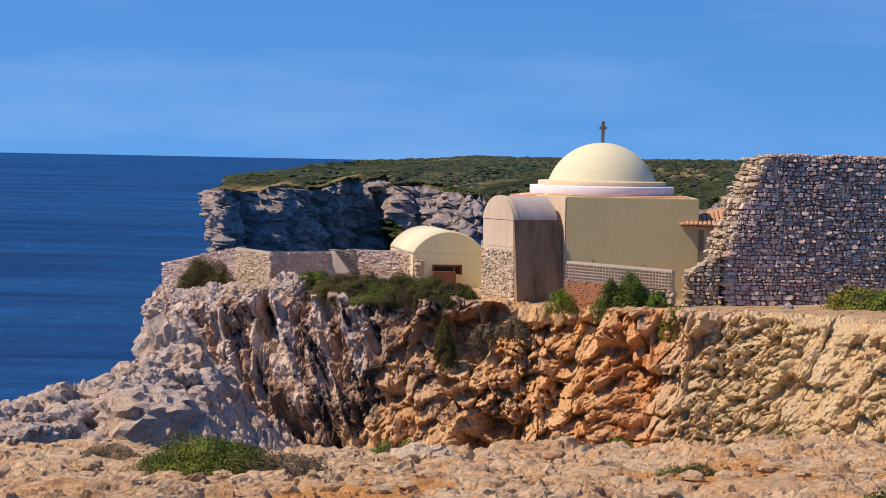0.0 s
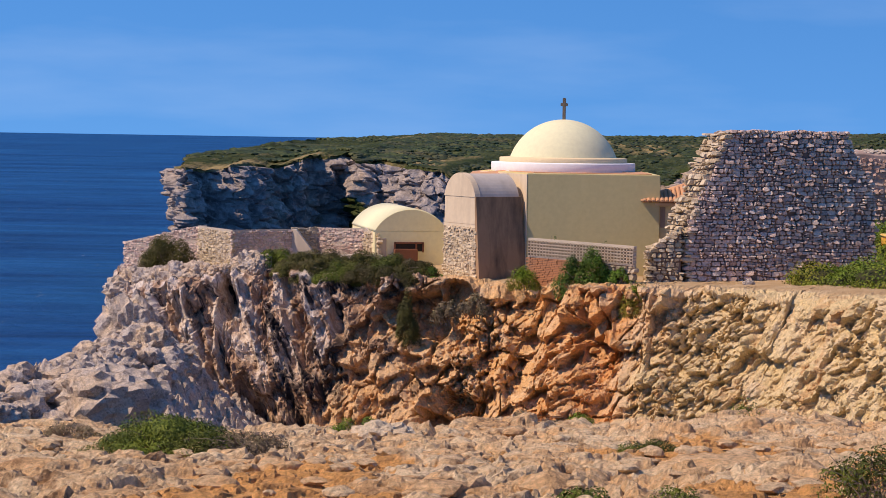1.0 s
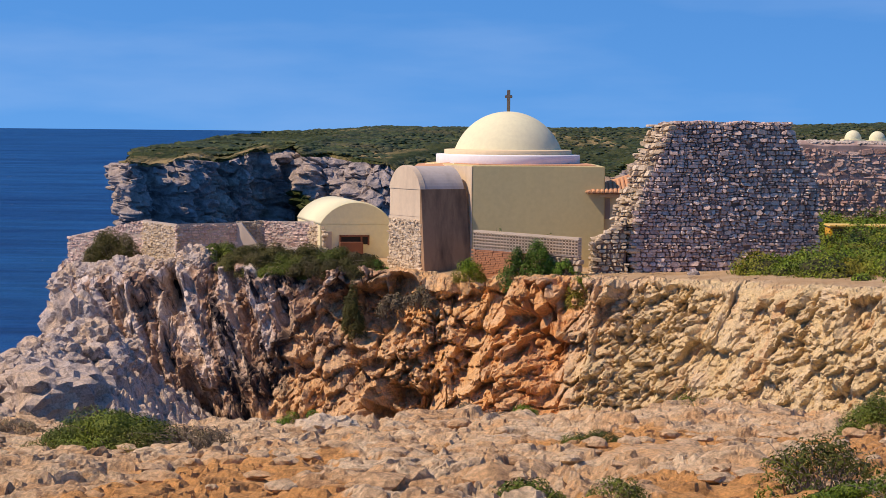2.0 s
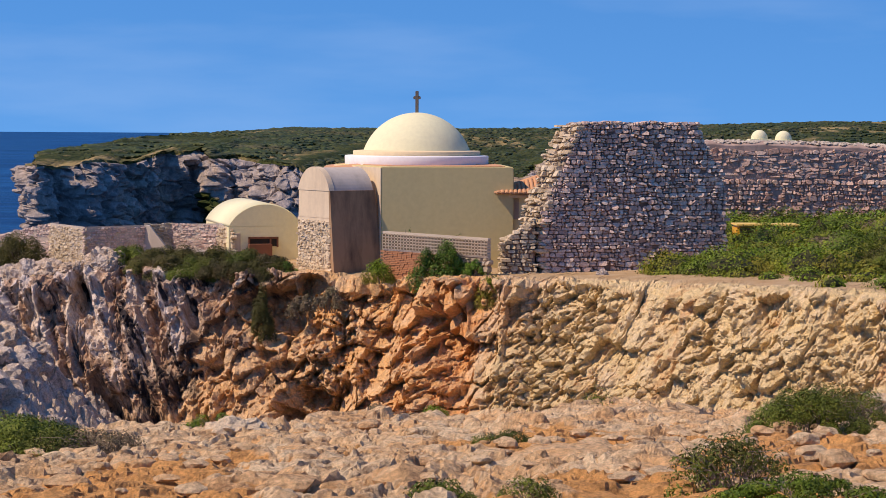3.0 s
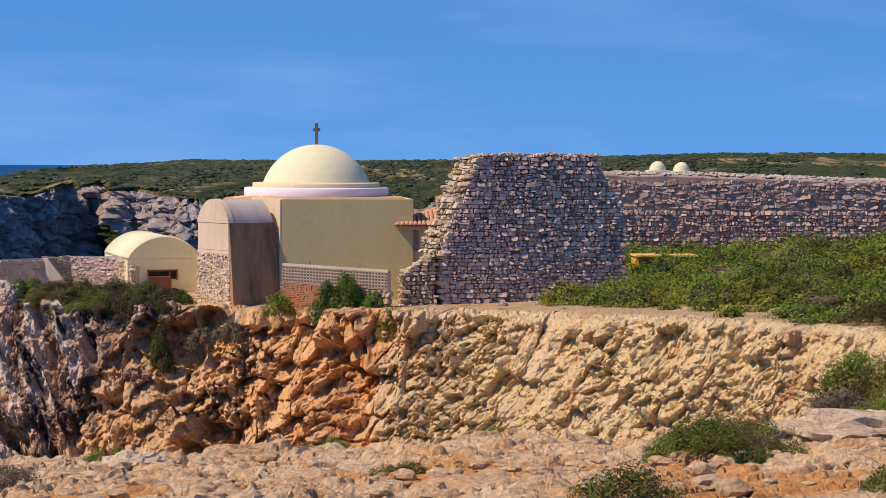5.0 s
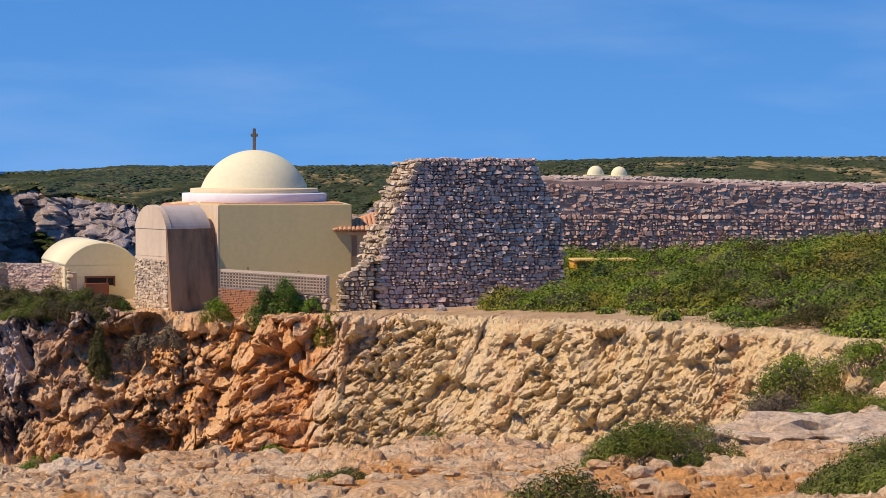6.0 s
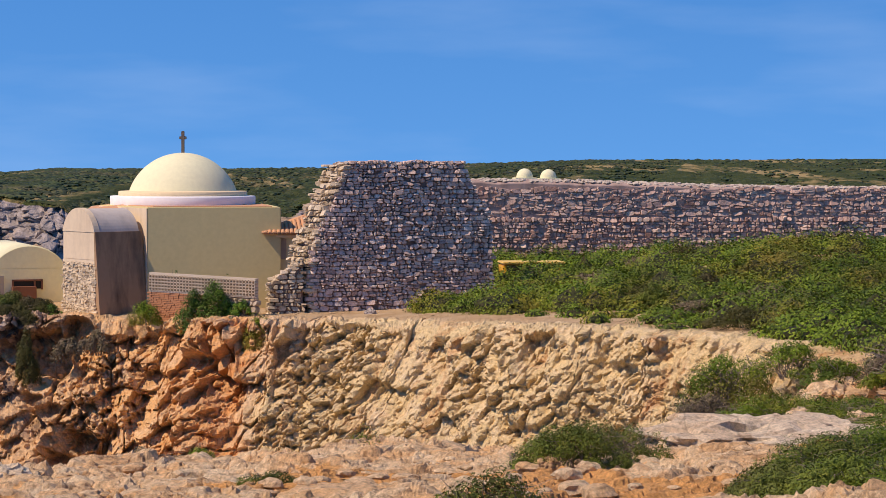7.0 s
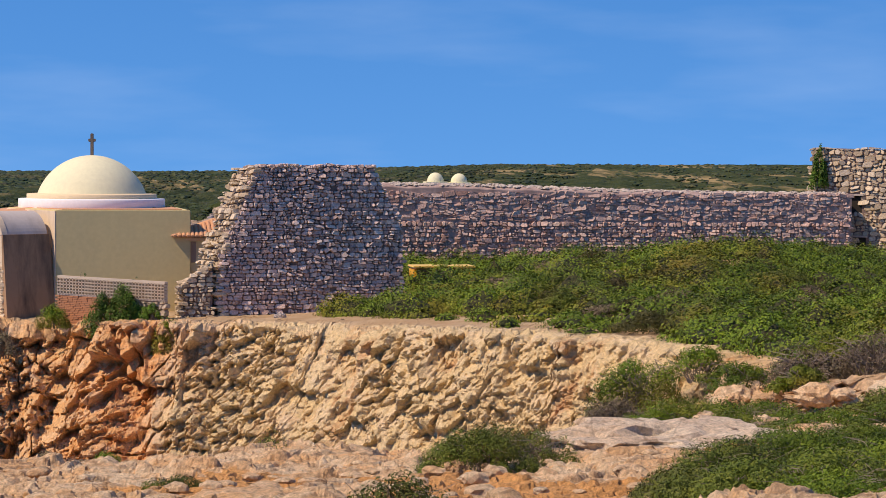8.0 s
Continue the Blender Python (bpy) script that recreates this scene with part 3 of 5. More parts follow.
def foreground():
    xs = np.concatenate([np.linspace(-40, -10, 20), np.linspace(-9.9, 11.5, 640), np.linspace(11.6, 60, 40)])
    ys = np.concatenate([np.linspace(-30, 14, 20), np.linspace(14.1, 37, 400), np.linspace(37.1, 46, 40)])
    X, Y = np.meshgrid(xs, ys)
    Z = near_height(X, Y).ravel()
    p = np.stack([X.ravel(), Y.ravel(), Z], 1)
    w = 0.35 * np.column_stack([fbm(p * (0.9, 0.9, 0), 3, 63, 0.6), fbm(p * (0.9, 0.9, 0) + 9.0, 3, 65, 0.6), 0 * Z])
    p2 = p + w
    f0, e0 = facets(p2 * (0.33, 0.30, 0.1), 59)
    f1, e1 = facets(p2 * (0.70, 0.75, 0.2), 61, 0.15)
    f2, e2 = facets(p2 * (1.7, 1.9, 0.3), 67, 0.2)
    f3, e3 = facets(p2 * (4.2, 4.0, 1.0), 71, 0.2)
    rocky = smooth(fbm(p * (0.45, 0.32, 0.0), 3, 77) + 0.05 * (p[:, 1] - 22), -0.75, -0.2)
    near = smooth(p[:, 1], 4, 14)
    h = rocky * (0.13 * f0 + 0.095 * f1 + 0.075 * f2 + 0.05 * f3 + 0.07 * smooth(e1, 0, 0.10) + 0.05 * smooth(e2, 0, 0.12) + 0.025 * smooth(e3, 0, 0.2) - 0.08)
    h += 0.035 * fbm(p * (2.5, 2.5, 0), 5, 81, 0.6) + (1 - rocky) * (0.025 * f3 + 0.05 * smooth(e3, 0.0, 0.3) * (f3 > 0.2))
    ob = sheet("pavement", np.column_stack([p[:, :2], Z + h * near]).reshape(X.shape + (3,)), M_PAVE, {"soil": 1 - rocky + 0.5 * rocky * (e2 < 0.05)}, soft=False)
    tagged(ob, "sunlit cracked limestone ground with orange soil", "rock ground", kind="structure")


foreground()

# ---------- far headland across the bay ----------
FAR = [(-83, 560, -9.5, -84, 560, -88, 640, -9), (-69.8, 452, -8.2, -68.4, 448, -84, 560, -7.8), (-66.3, 455, -8.5, -66.5, 446, -74, 640, -5.6),
       (-59, 467, -8.0, -59.4, 458, -71, 700, -5.0), (-54.5, 480, -7.9, -54.8, 470, -68, 760, -4.8), (-48.4, 487, -6.5, -48.7, 478, -60, 820, -4.6),
       (-39.6, 501, -6.0, -40.6, 488, -40, 900, -3.6), (-37.9, 494, -7.4, -37.2, 480, -25, 900, -3.6), (-32, 500, -7.2, -30, 478, 0, 900, -3.5),
       (-21.8, 490, -9.0, -19, 470, 25, 900, -3.4), (-5.5, 500, -11.0, 0, 476, 60, 900, -3.0), (28.8, 545, -12.5, 32, 505, 92, 900, -2.6),
       (40, 560, -9.0, 44, 525, 130, 900, -1.2), (75, 540, -8.0, 78, 500, 174, 900, 0.2), (150, 520, -8.0, 152, 480, 240, 900, 0.5),
       (300, 520, -7.0, 300, 480, 330, 900, 1.0), (520, 560, -5.0, 520, 500, 540, 900, 1.2)]


def far_headland():
    u, S = spline(FAR, 900, True)
    rim, foot, inn = S[:, 0:3], S[:, 3:5], S[:, 5:8]
    wob = fbm(np.column_stack([rim[:, :2] * 0.12, 0 * u]), 4, 89)
    rim = rim + np.column_stack([0.6 * wob, 5.0 * wob, 0.7 * fbm(np.column_stack([rim[:, :2] * 0.2, 0 * u]), 3, 90)])
    rows, top = [], []
    for f in np.linspace(1.25, 0, 60):
        q = rim + (inn - rim) * np.where(f > 1, 1 + (f - 1), f)
        q[:, 2] -= np.clip(f - 1, 0, 1) * 60
        q[:, 2] += 1.2 * math.sin(min(f, 1) * math.pi) * smooth(u, 5.0, 7.0)
        rows.append(q), top.append(1.0)
    for v in np.concatenate([np.linspace(0, 0.5, 105)[1:], np.linspace(0.5, 1, 20)[1:]]):
        q = rim.copy()
        q[:, :2] += (foot - rim[:, :2]) * (v ** 0.8)
        q[:, 2] += (SEA - 2 - rim[:, 2]) * v
        rows.append(q), top.append(0.62 if v < 0.02 else 0.0)
    P = np.array(rows)
    p = P.reshape(-1, 3)
    T = np.array(top)[:, None] + np.zeros(P.shape[:2])
    U = np.broadcast_to(u, P.shape[:2])
    slope = 1.2 * np.exp(-((U - 6.7) / 0.7) ** 2) * smooth(-p[:, 2].reshape(U.shape), 12, 18) + smooth(U, 8.5, 11.5) * 0.28
    T = np.maximum(T, np.clip(slope, 0, 0.9))
    q = np.column_stack([p[:, 0] + 0.5 * p[:, 2], p[:, 1] * 0.6, p[:, 2] - 0.3 * p[:, 0]])
    f1, e1 = facets(q * (0.09, 0.09, 0.07), 91)
    f2, e2 = facets(q * (0.24, 0.24, 0.20), 93, 0.22)
    ridge = 1 - 2 * np.abs(fbm(q * (0.06, 0.06, 0.03), 4, 95))
    face = 1 - np.array(top)[:, None] + np.zeros(P.shape[:2])
    face = np.clip(face.ravel(), 0, 1)
    f3, e3 = facets(p * 0.6, 99, 0.35)
    tan = np.gradient(S[:, :2], axis=0)
    tan /= np.linalg.norm(tan, axis=1)[:, None]
    out = np.broadcast_to(np.stack([tan[:, 1], -tan[:, 0]], 1), P.shape[:2] + (2,)).reshape(-1, 2)
    f4, e4 = facets(q * 0.5, 103, 0.2, 0.3)
    d = face * (3.0 * f1 + 2.8 * f2 + 1.1 * f3 + 1.5 * f4 + 1.8 * ridge - 1.2 * (1 - smooth(e2, 0, 0.12)))
    p[:, 0] += out[:, 0] * d
    p[:, 1] += out[:, 1] * d
    p[:, 2] += (1 - face) * (0.30 * fbm(p * 0.2, 4, 97) + 0.10 * f2)
    ob = sheet("backdrop", p.reshape(P.shape), M_FAR, {"top": T}, soft=False)
    tagged(ob, "far grey sea cliff with green scrub on top", "headland", kind="structure")


far_headland()

# ---------- masonry ----------
RNG = np.random.default_rng(7)


def rubble_cells(width, height, sw, sh):
    """Roughly coursed rubble that fills a rectangle: uneven courses of long, short and split stones, as outlines."""
    wave = [(RNG.uniform(0.15, 0.5) * sh, RNG.uniform(0.6, 2.2) / (sw * 4), RNG.uniform(0, 6)) for _ in range(3)]

    def level(s, z, k):
        return z + sum(a * math.sin(w * s * 2 * math.pi / 3 + f + k * 0.7) for a, w, f in wave) * 0.38
    cells, z, k = [], 0.0, 0
    while z < height - 0.3 * sh:
        h = min(sh * RNG.uniform(0.62, 1.5), max(height - z, 0.4 * sh))
        s = -RNG.uniform(0, sw)
        while s < width:
            w = sw * RNG.uniform(0.35, 1.0) * RNG.uniform(0.7, 2.1)
            lean = RNG.uniform(-0.22, 0.22) * h
            cuts = [0.0, 1.0]
            if RNG.random() < 0.28 and h > 0.9 * sh:
                cuts = [0.0, RNG.uniform(0.35, 0.65), 1.0]
            for c0, c1 in zip(cuts, cuts[1:]):
                b0, b1 = level(s, z, k), level(s + w, z, k)
                t0, t1 = level(s, z + h, k + 1), level(s + w, z + h, k + 1)
                lo0, lo1, hi0, hi1 = b0 + (t0 - b0) * c0, b1 + (t1 - b1) * c0, b0 + (t0 - b0) * c1, b1 + (t1 - b1) * c1
                hh = max(0.04, min(hi0 - lo0, hi1 - lo1))
                cut = [min(0.48 * hh, 0.4 * w) * RNG.uniform(0.1, 1.0) for _ in range(4)]
                cells.append([(s + cut[0], lo0), (s + w - cut[1], lo1), (s + w, lo1 + cut[1]), (s + w + lean, hi1 - cut[2]),
                              (s + w + lean - cut[2], hi1), (s + lean + cut[3], hi0), (s + lean, hi0 - cut[3]), (s, lo0 + cut[0])])
            s += w
        z += h
        k += 1
    return [c for c in cells if -0.1 < sum(q[0] for q in c) / 8 < width + 0.1]


def stone_mesh(poly, depth, gap):
    """One rubble stone from its outline: an uneven proud face with worn edges. x along, y out to the back, z up."""
    n = len(poly)
    cx, cy = sum(p[0] for p in poly) / n, sum(p[1] for p in poly) / n
    r = max(0.03, math.sqrt(sum((p[0] - cx) ** 2 + (p[1] - cy) ** 2 for p in poly) / n))
    k1, k2 = max(0.4, 1 - gap / r), max(0.25, 1 - (gap + 0.03) / r)
    tx, ty = RNG.uniform(-0.3, 0.3), RNG.uniform(-0.2, 0.45)
    poly = [(p[0] + RNG.uniform(-0.018, 0.018), p[1] + RNG.uniform(-0.018, 0.018)) for p in poly]
    v = [((p[0] - cx) * k1, depth + 0.05, (p[1] - cy) * k1) for p in poly]
    v += [((p[0] - cx) * k1, -depth * 0.35 + RNG.uniform(-0.015, 0.015), (p[1] - cy) * k1) for p in poly]
    v += [((p[0] - cx) * k2, -depth + tx * (p[0] - cx) + ty * (p[1] - cy), (p[1] - cy) * k2) for p in poly]
    f = [tuple(range(2 * n, 3 * n))]
    for a in (0, n):
        for i in range(n):
            j = (i + 1) % n
            f.append((a + i, a + j, a + n + j, a + n + i))
    return (cx, cy), v, f


def masonry(owner, a, b, z0, z1, lo, hi, mats, size=(0.34, 0.22), depth=0.16, singles=0, keep=None, name="stone", gap=0.013):
    """Rubble stonework on the upright plane from a to b (plan points, the outside on the right hand).
    lo, hi: the span along the wall at a height; keep: chance of a stone at (s, z)."""
    a, b = np.array(a, float), np.array(b, float)
    along = (b - a) / np.linalg.norm(b - a)
    outward = np.array([along[1], -along[0]])
    s0 = min(lo(z) for z in np.linspace(z0, z1, 9))
    s1 = max(hi(z) for z in np.linspace(z0, z1, 9))
    V, F, count, total = [], [], 0, 0
    o = owner.location
    cells = rubble_cells(s1 - s0, z1 - z0, size[0], size[1])
    RNG.shuffle(cells)
    for poly in cells:
        (cx, cy), v, f = stone_mesh(poly, depth * RNG.uniform(0.35, 1.6), gap * RNG.uniform(0.2, 2.6))
        s, z = s0 + cx, z0 + cy
        if not lo(z) - 0.05 < s < hi(z) + 0.05 or (keep and RNG.random() > keep(s, z)):
            continue
        q = a + along * s + outward * RNG.uniform(-0.03, 0.02)
        m = Matrix(((along[0], -outward[0], 0, q[0] - o[0]), (along[1], -outward[1], 0, q[1] - o[1]), (0, 0, 1, z - o[2]), (0, 0, 0, 1)))
        if count < singles:
            ob = mesh(name, v, f, mats[0], owner)
            ob.matrix_basis = m
        else:
            M = np.array(m)
            V.append(np.array(v) @ M[:3, :3].T + M[:3, 3])
            F.extend([tuple(k + total for k in q4) for q4 in f])
            total += len(v)
        count += 1
    if V:
        ob = mesh(name + "_run", np.concatenate(V), F, mats[1], owner)
        ob["kind"] = "stuff"
    return count


def block_shape():
    """A unit loose stone."""
    bm = bmesh.new()
    bmesh.ops.create_icosphere(bm, subdivisions=1, radius=0.5)
    v = [tuple(np.array(q.co) * RNG.uniform(0.8, 1.15)) for q in bm.verts]
    f = [tuple(q.index for q in g.verts) for g in bm.faces]
    bm.free()
    return np.array(v), f


SHAPES = [block_shape() for _ in range(14)]


def straight(x):
    return lambda z: x


def edge_at(*pts):
    zs, xs = [p[0] for p in pts], [p[1] for p in pts]
    return lambda z: float(np.interp(z, zs, xs))


# the ruined wall: a tall thick stump with a broken end
def ruined_wall():
    w = thing("ruined_wall", "tall ruined grey rubble stone wall with a broken end", "wall", (10, 97, -5))
    A, B = np.array((5.9, 95.3)), np.array((14.9, 97.0))
    L = float(np.linalg.norm(B - A))
    left = edge_at((-5.6, 0.85), (-4.6, 0.60), (-3.8, 0.52), (-2.4, 0.75), (-1.66, 1.05), (-0.2, 1.62), (1.5, 2.40))
    right = edge_at((-5.6, 8.85), (-3.0, 8.78), (-1.5, 8.70), (-0.9, 8.60), (-0.3, 8.28), (0.3, 7.88), (1.3, 7.42))
    ragged = edge_at((-5.6, 0.12), (-3.8, 0.22), (-2.4, 0.40), (-0.2, 0.45), (1.4, 0.30))
    along = (B - A) / L
    back = np.array([-along[1], along[0]])
    bm = bmesh.new()
    rows = []
    for z in np.linspace(-5.8, 1.32, 22):
        l, r = left(z), right(z)
        top = z > 1.2
        ring = []
        for s, dpt in ((l + 0.06, 0.05), (r - 0.05, 0.05), (r - 0.1, 1.7), (l - ragged(z) + 0.05, 1.5)):
            q = A + along * s + back * dpt
            ring.append(bm.verts.new((q[0] - 10, q[1] - 97, z + 5 + (0.12 * math.sin(s * 3) if top else 0))))
        rows.append(ring)
    for p, q in zip(rows, rows[1:]):
        for i in range(4):
            bm.faces.new((p[i], p[(i + 1) % 4], q[(i + 1) % 4], q[i]))
    bm.faces.new(rows[-1])
    bm.faces.new(rows[0][::-1])
    part("core", bm, M_MORTAR, w)
    masonry(w, A, B, -5.7, 1.42, left, right, (M_STONE, M_STONE_J), (0.25, 0.16), 0.09, 300, keep=lambda s, z: 0.985, gap=0.010)
    # the broken end, seen from the sea side: stones jut out unevenly; their warmer colour holds the sunlight
    for z in np.arange(-5.5, 1.1, 0.24):
        l = left(z)
        q0, q1 = A + along * (l - ragged(z)) + back * 1.5, A + along * (l + 0.1) + back * 0.0
        q0 = q0 + along * RNG.uniform(-0.14, 0.1)
        q1 = q1 + along * RNG.uniform(-0.12, 0.06)
        LL = float(np.linalg.norm(q1 - q0))
        masonry(w, q0, q1, z, z + 0.25, straight(0.0), straight(LL), (M_WARM, M_WARM_J), (0.26, 0.20), 0.15, 0, name="end_stone")
    # capping stones
    for s in np.arange(left(1.4) - 0.1, right(1.3), 0.3):
        for dpt in (0.12, 0.5, 0.9, 1.3):
            q = A + along * s + back * dpt
            me = SHAPES[RNG.integers(14)]
            M = np.array(Matrix.Translation((q[0] - 10, q[1] - 97, 6.36 + RNG.uniform(-0.05, 0.05) - 0.025 * s)) @ Matrix.Rotation(RNG.uniform(0, 3), 4, "Z") @ Matrix.Diagonal((0.42, 0.40, 0.18, 1)))
            mesh("capping_stone", me[0] @ M[:3, :3].T + M[:3, 3], me[1], M_COPE, w)


def long_wall():
    w = thing("boundary_wall", "long weathered rubble stone fortress wall with crumbling top", "wall", (28, 117, -5))
    A, B = (14.0, 117.0), (41.8, 117.0)
    top = edge_at((0, 0.30), (3, 0.42), (8, 0.36), (16, 0.10), (22, 0.02), (28, 0.0))
    n = 90
    s = np.linspace(0, 27.8, n)
    bumpy = 0.06 * fbm(np.column_stack([s * 0.8, 0 * s, 0 * s]), 3, 55)
    V, F = [], []
    for i in range(n):
        t = top(s[i]) + bumpy[i]
        for y, z in ((0.02, -5.5), (0.02, t - 0.22), (0.05, t - 0.17), (0.35, t - 0.04), (0.7, t), (1.3, t - 0.1), (1.3, -5.5)):
            V.append((A[0] + s[i] - 28, y, z + 5))
    for i in range(n - 1):
        for j in range(6):
            F.append((i * 7 + j, i * 7 + 7 + j, i * 7 + 8 + j, i * 7 + j + 1))
    F.append(tuple(range(6, -1, -1)))
    F.append(tuple((n - 1) * 7 + j for j in range(7)))
    mesh("core", V, F, M_PINKWALL, w)
    masonry(w, A, B, -5.2, -1.55, straight(0), straight(27.7), (M_PINK, M_PINK_J), (0.27, 0.175), 0.09, 300, keep=lambda q, z: 0.98, gap=0.011)
    masonry(w, A, B, -1.5, -0.02, straight(0), straight(27.7), (M_PINK, M_PINK_J), (0.40, 0.19), 0.035, 0, keep=lambda q, z: 0.96, gap=0.010, name="pointed_stone")
    V, F = [], []
    for i in range(700):                                     # loose coping rubble
        q = RNG.uniform(0, 27.6)
        v, f = SHAPES[RNG.integers(14)]
        y = RNG.uniform(0.22, 0.9)
        M = np.array(Matrix.Translation((A[0] + q - 28, y, 5 + top(q) - 0.15 + 0.15 * min(1, y / 0.7) + RNG.uniform(-0.03, 0.03))) @ Matrix.Rotation(RNG.uniform(0, 6), 4, "Z") @ Matrix.Diagonal((RNG.uniform(0.2, 0.5), RNG.uniform(0.2, 0.4), RNG.uniform(0.08, 0.16), 1)))
        V.append(v @ M[:3, :3].T + M[:3, 3])
        F.extend([tuple(k + i * len(v) for k in g) for g in f])
    mesh("coping", np.concatenate(V), F, M_COPE, w)["kind"] = "stuff"


M_PINKWALL = plaster("eroded_wall_render", (0.44, 0.32, 0.27), (0.18, 0.12, 0.10), 0.8)
ruined_wall()
long_wall()


def wall_stub():
    c = thing("wall_stub", "crumbling brown remnant of rubble wall", "wall", (5, 95.5, -5))
    bm = prism_bm([(4.85, 95.2), (6.2, 95.3), (6.4, 96.3), (5.0, 96.2)], -6, [-3.75, -2.85, -2.7, -3.55], 0.05)
    for v in bm.verts:
        v.co -= Vector((5, 95.5, -5))
    part("core", bm, M_MORTAR, c)
    masonry(c, (4.8, 95.2), (6.2, 95.3), -6, -2.7, lambda z: float(np.clip((z + 3.8) * 1.1, 0, 2)), straight(1.4), (M_WARM, M_WARM_J), (0.26, 0.17), 0.16, 0)
    masonry(c, (5.0, 96.2), (4.85, 95.2), -6, -3.5, straight(0), straight(1.0), (M_WARM, M_WARM_J), (0.26, 0.17), 0.14, 0, name="side_stone")
    V, F = [], []
    for i in range(60):
        v, f = SHAPES[RNG.integers(14)]
        t = RNG.uniform(0, 1)
        s = RNG.uniform(0.2, 0.42)
        M = np.array(Matrix.Translation((4.8 + 1.4 * t - 5, 95.2 + RNG.uniform(-0.1, 0.9) - 95.5, -3.8 + 1.0 * t + 5 + RNG.uniform(-0.15, 0.1))) @ Matrix.Rotation(RNG.uniform(0, 6), 4, "Z") @ Matrix.Diagonal((s, s * 0.8, s * 0.55, 1)))
        V.append(v @ M[:3, :3].T + M[:3, 3])
        F.extend([tuple(k + i * len(v) for k in g) for g in f])
    mesh("rubble", np.concatenate(V), F, M_WARM_J, c)["kind"] = "stuff"


wall_stub()


# ---------- chapel ----------
def chapel():
    c = thing("chapel", "domed chapel with pale yellow walls and a white drum", "chapel", (1.4, 105, -5))
    o = Vector((1.4, 105, -5))

    def piece(name, bm, mat, label="", soft=False, parent=c):
        for v in bm.verts:
            v.co -= o
        return part(name, bm, mat, parent, label, soft)
    # front hall, turned a little
    p0, ang = Vector((-0.24, 99.0)), 0.045
    ax, ay = Vector((math.cos(ang), math.sin(ang))), Vector((-math.sin(ang), math.cos(ang)))
    hall = [p0, p0 + ax * 5.78, p0 + ax * 5.78 + ay * 6, p0 + ay * 6 - ax * 1.9]
    piece("hall", prism_bm([tuple(q) for q in hall], -5.8, -0.62, 0.03), M_YELLOW, "pale yellow limewashed hall")
    side = (hall[3] - hall[0]).normalized()
    off = Vector((-side.y, side.x)) * 0.03
    piece("side_render", prism_bm([tuple(q) for q in (hall[0] + off, hall[0] + side * 0.002, hall[3], hall[3] + off)], -5.8, -0.66), M_RENDER, "bare tan render on the hall's flank")
    # main square block under the dome
    piece("nave", prism_bm([(-2.6, 102.2), (5.2, 102.2), (5.2, 109), (-2.6, 109)], -5.8, -0.78, 0.03), M_YELLOW)
    roof = bmesh.new()
    ring = [roof.verts.new((q.x, q.y, -0.62)) for q in (hall[0] + ax * 0.3 + ay * 0.9, hall[1] - ax * 0.3 + ay * 0.9, hall[2] - ax * 0.3, hall[3] + ax * 0.5)]
    lip = [roof.verts.new(v.co + Vector((0, 0, 0.035))) for v in ring]
    apex = [roof.verts.new((q.x, q.y, -0.60)) for q in (hall[0] + ax * 1.2 + ay * 2.6, hall[1] - ax * 1.2 + ay * 2.6, hall[2] - ax * 1.2, hall[3] + ax * 1.2)]
    for i in range(4):
        j = (i + 1) % 4
        roof.faces.new((ring[i], ring[j], lip[j], lip[i]))
        roof.faces.new((lip[i], lip[j], apex[j], apex[i]))
    roof.faces.new(apex)
    roof.faces.new(ring[::-1])
    piece("roof", roof, M_TERRA, "low terracotta tiled roof")
    back = bmesh.new()
    a = [back.verts.new(q) for q in ((-2.9, 102.0, -0.78), (5.3, 102.0, -0.78), (5.3, 109.2, -0.78), (-2.9, 109.2, -0.78))]
    b = [back.verts.new(q) for q in ((-1.2, 103.2, -0.55), (4.0, 103.2, -0.55), (4.0, 108, -0.55), (-1.2, 108, -0.55))]
    for i in range(4):
        back.faces.new((a[i], a[(i + 1) % 4], b[(i + 1) % 4], b[i]))
    back.faces.new(b)
    back.faces.new(a[::-1])
    piece("nave_roof", back, M_TERRA, "terracotta tiled roof round the drum")
    cx, cy = 1.37, 105.0
    piece("drum", lathe_bm([(0, -1.0), (3.30, -1.0), (3.31, -0.26), (3.29, -0.22), (2.9, -0.20), (0, -0.20)], cx, cy), M_WHITE, "white drum band", True)
    piece("cornice", lathe_bm([(0, -0.24), (2.90, -0.24), (2.93, -0.20), (2.93, -0.03), (2.90, 0.0), (2.4, 0.03), (0, 0.03)], cx, cy), M_OCHRE, "pale ochre cornice", True)
    R, H = 2.44, 1.72
    S = (R * R + H * H) / (2 * H)                          # a shallow spherical cap
    t0 = math.asin(R / S)
    prof = [(R + 0.02, -0.02)] + [(S * math.sin(t), 0.03 + H - S + S * math.cos(t)) for t in np.linspace(t0, 0.02, 26)] + [(0, 0.03 + H)]
    piece("dome", lathe_bm(prof, cx, cy, 96), M_CREAM, "smooth cream dome", True)
    cross = box_bm(cx - 0.075, cx + 0.075, cy - 0.07, cy + 0.07, 1.70, 2.74, 0.02)
    g = box_bm(cx - 0.17, cx + 0.17, cy - 0.065, cy + 0.065, 2.36, 2.50, 0.02)
    tmp = bpy.data.meshes.new("tmp")
    g.to_mesh(tmp)
    g.free()
    cross.from_mesh(tmp)
    bpy.data.meshes.remove(tmp)
    piece("cross", cross, M_CROSS, "weathered stone cross")


chapel()


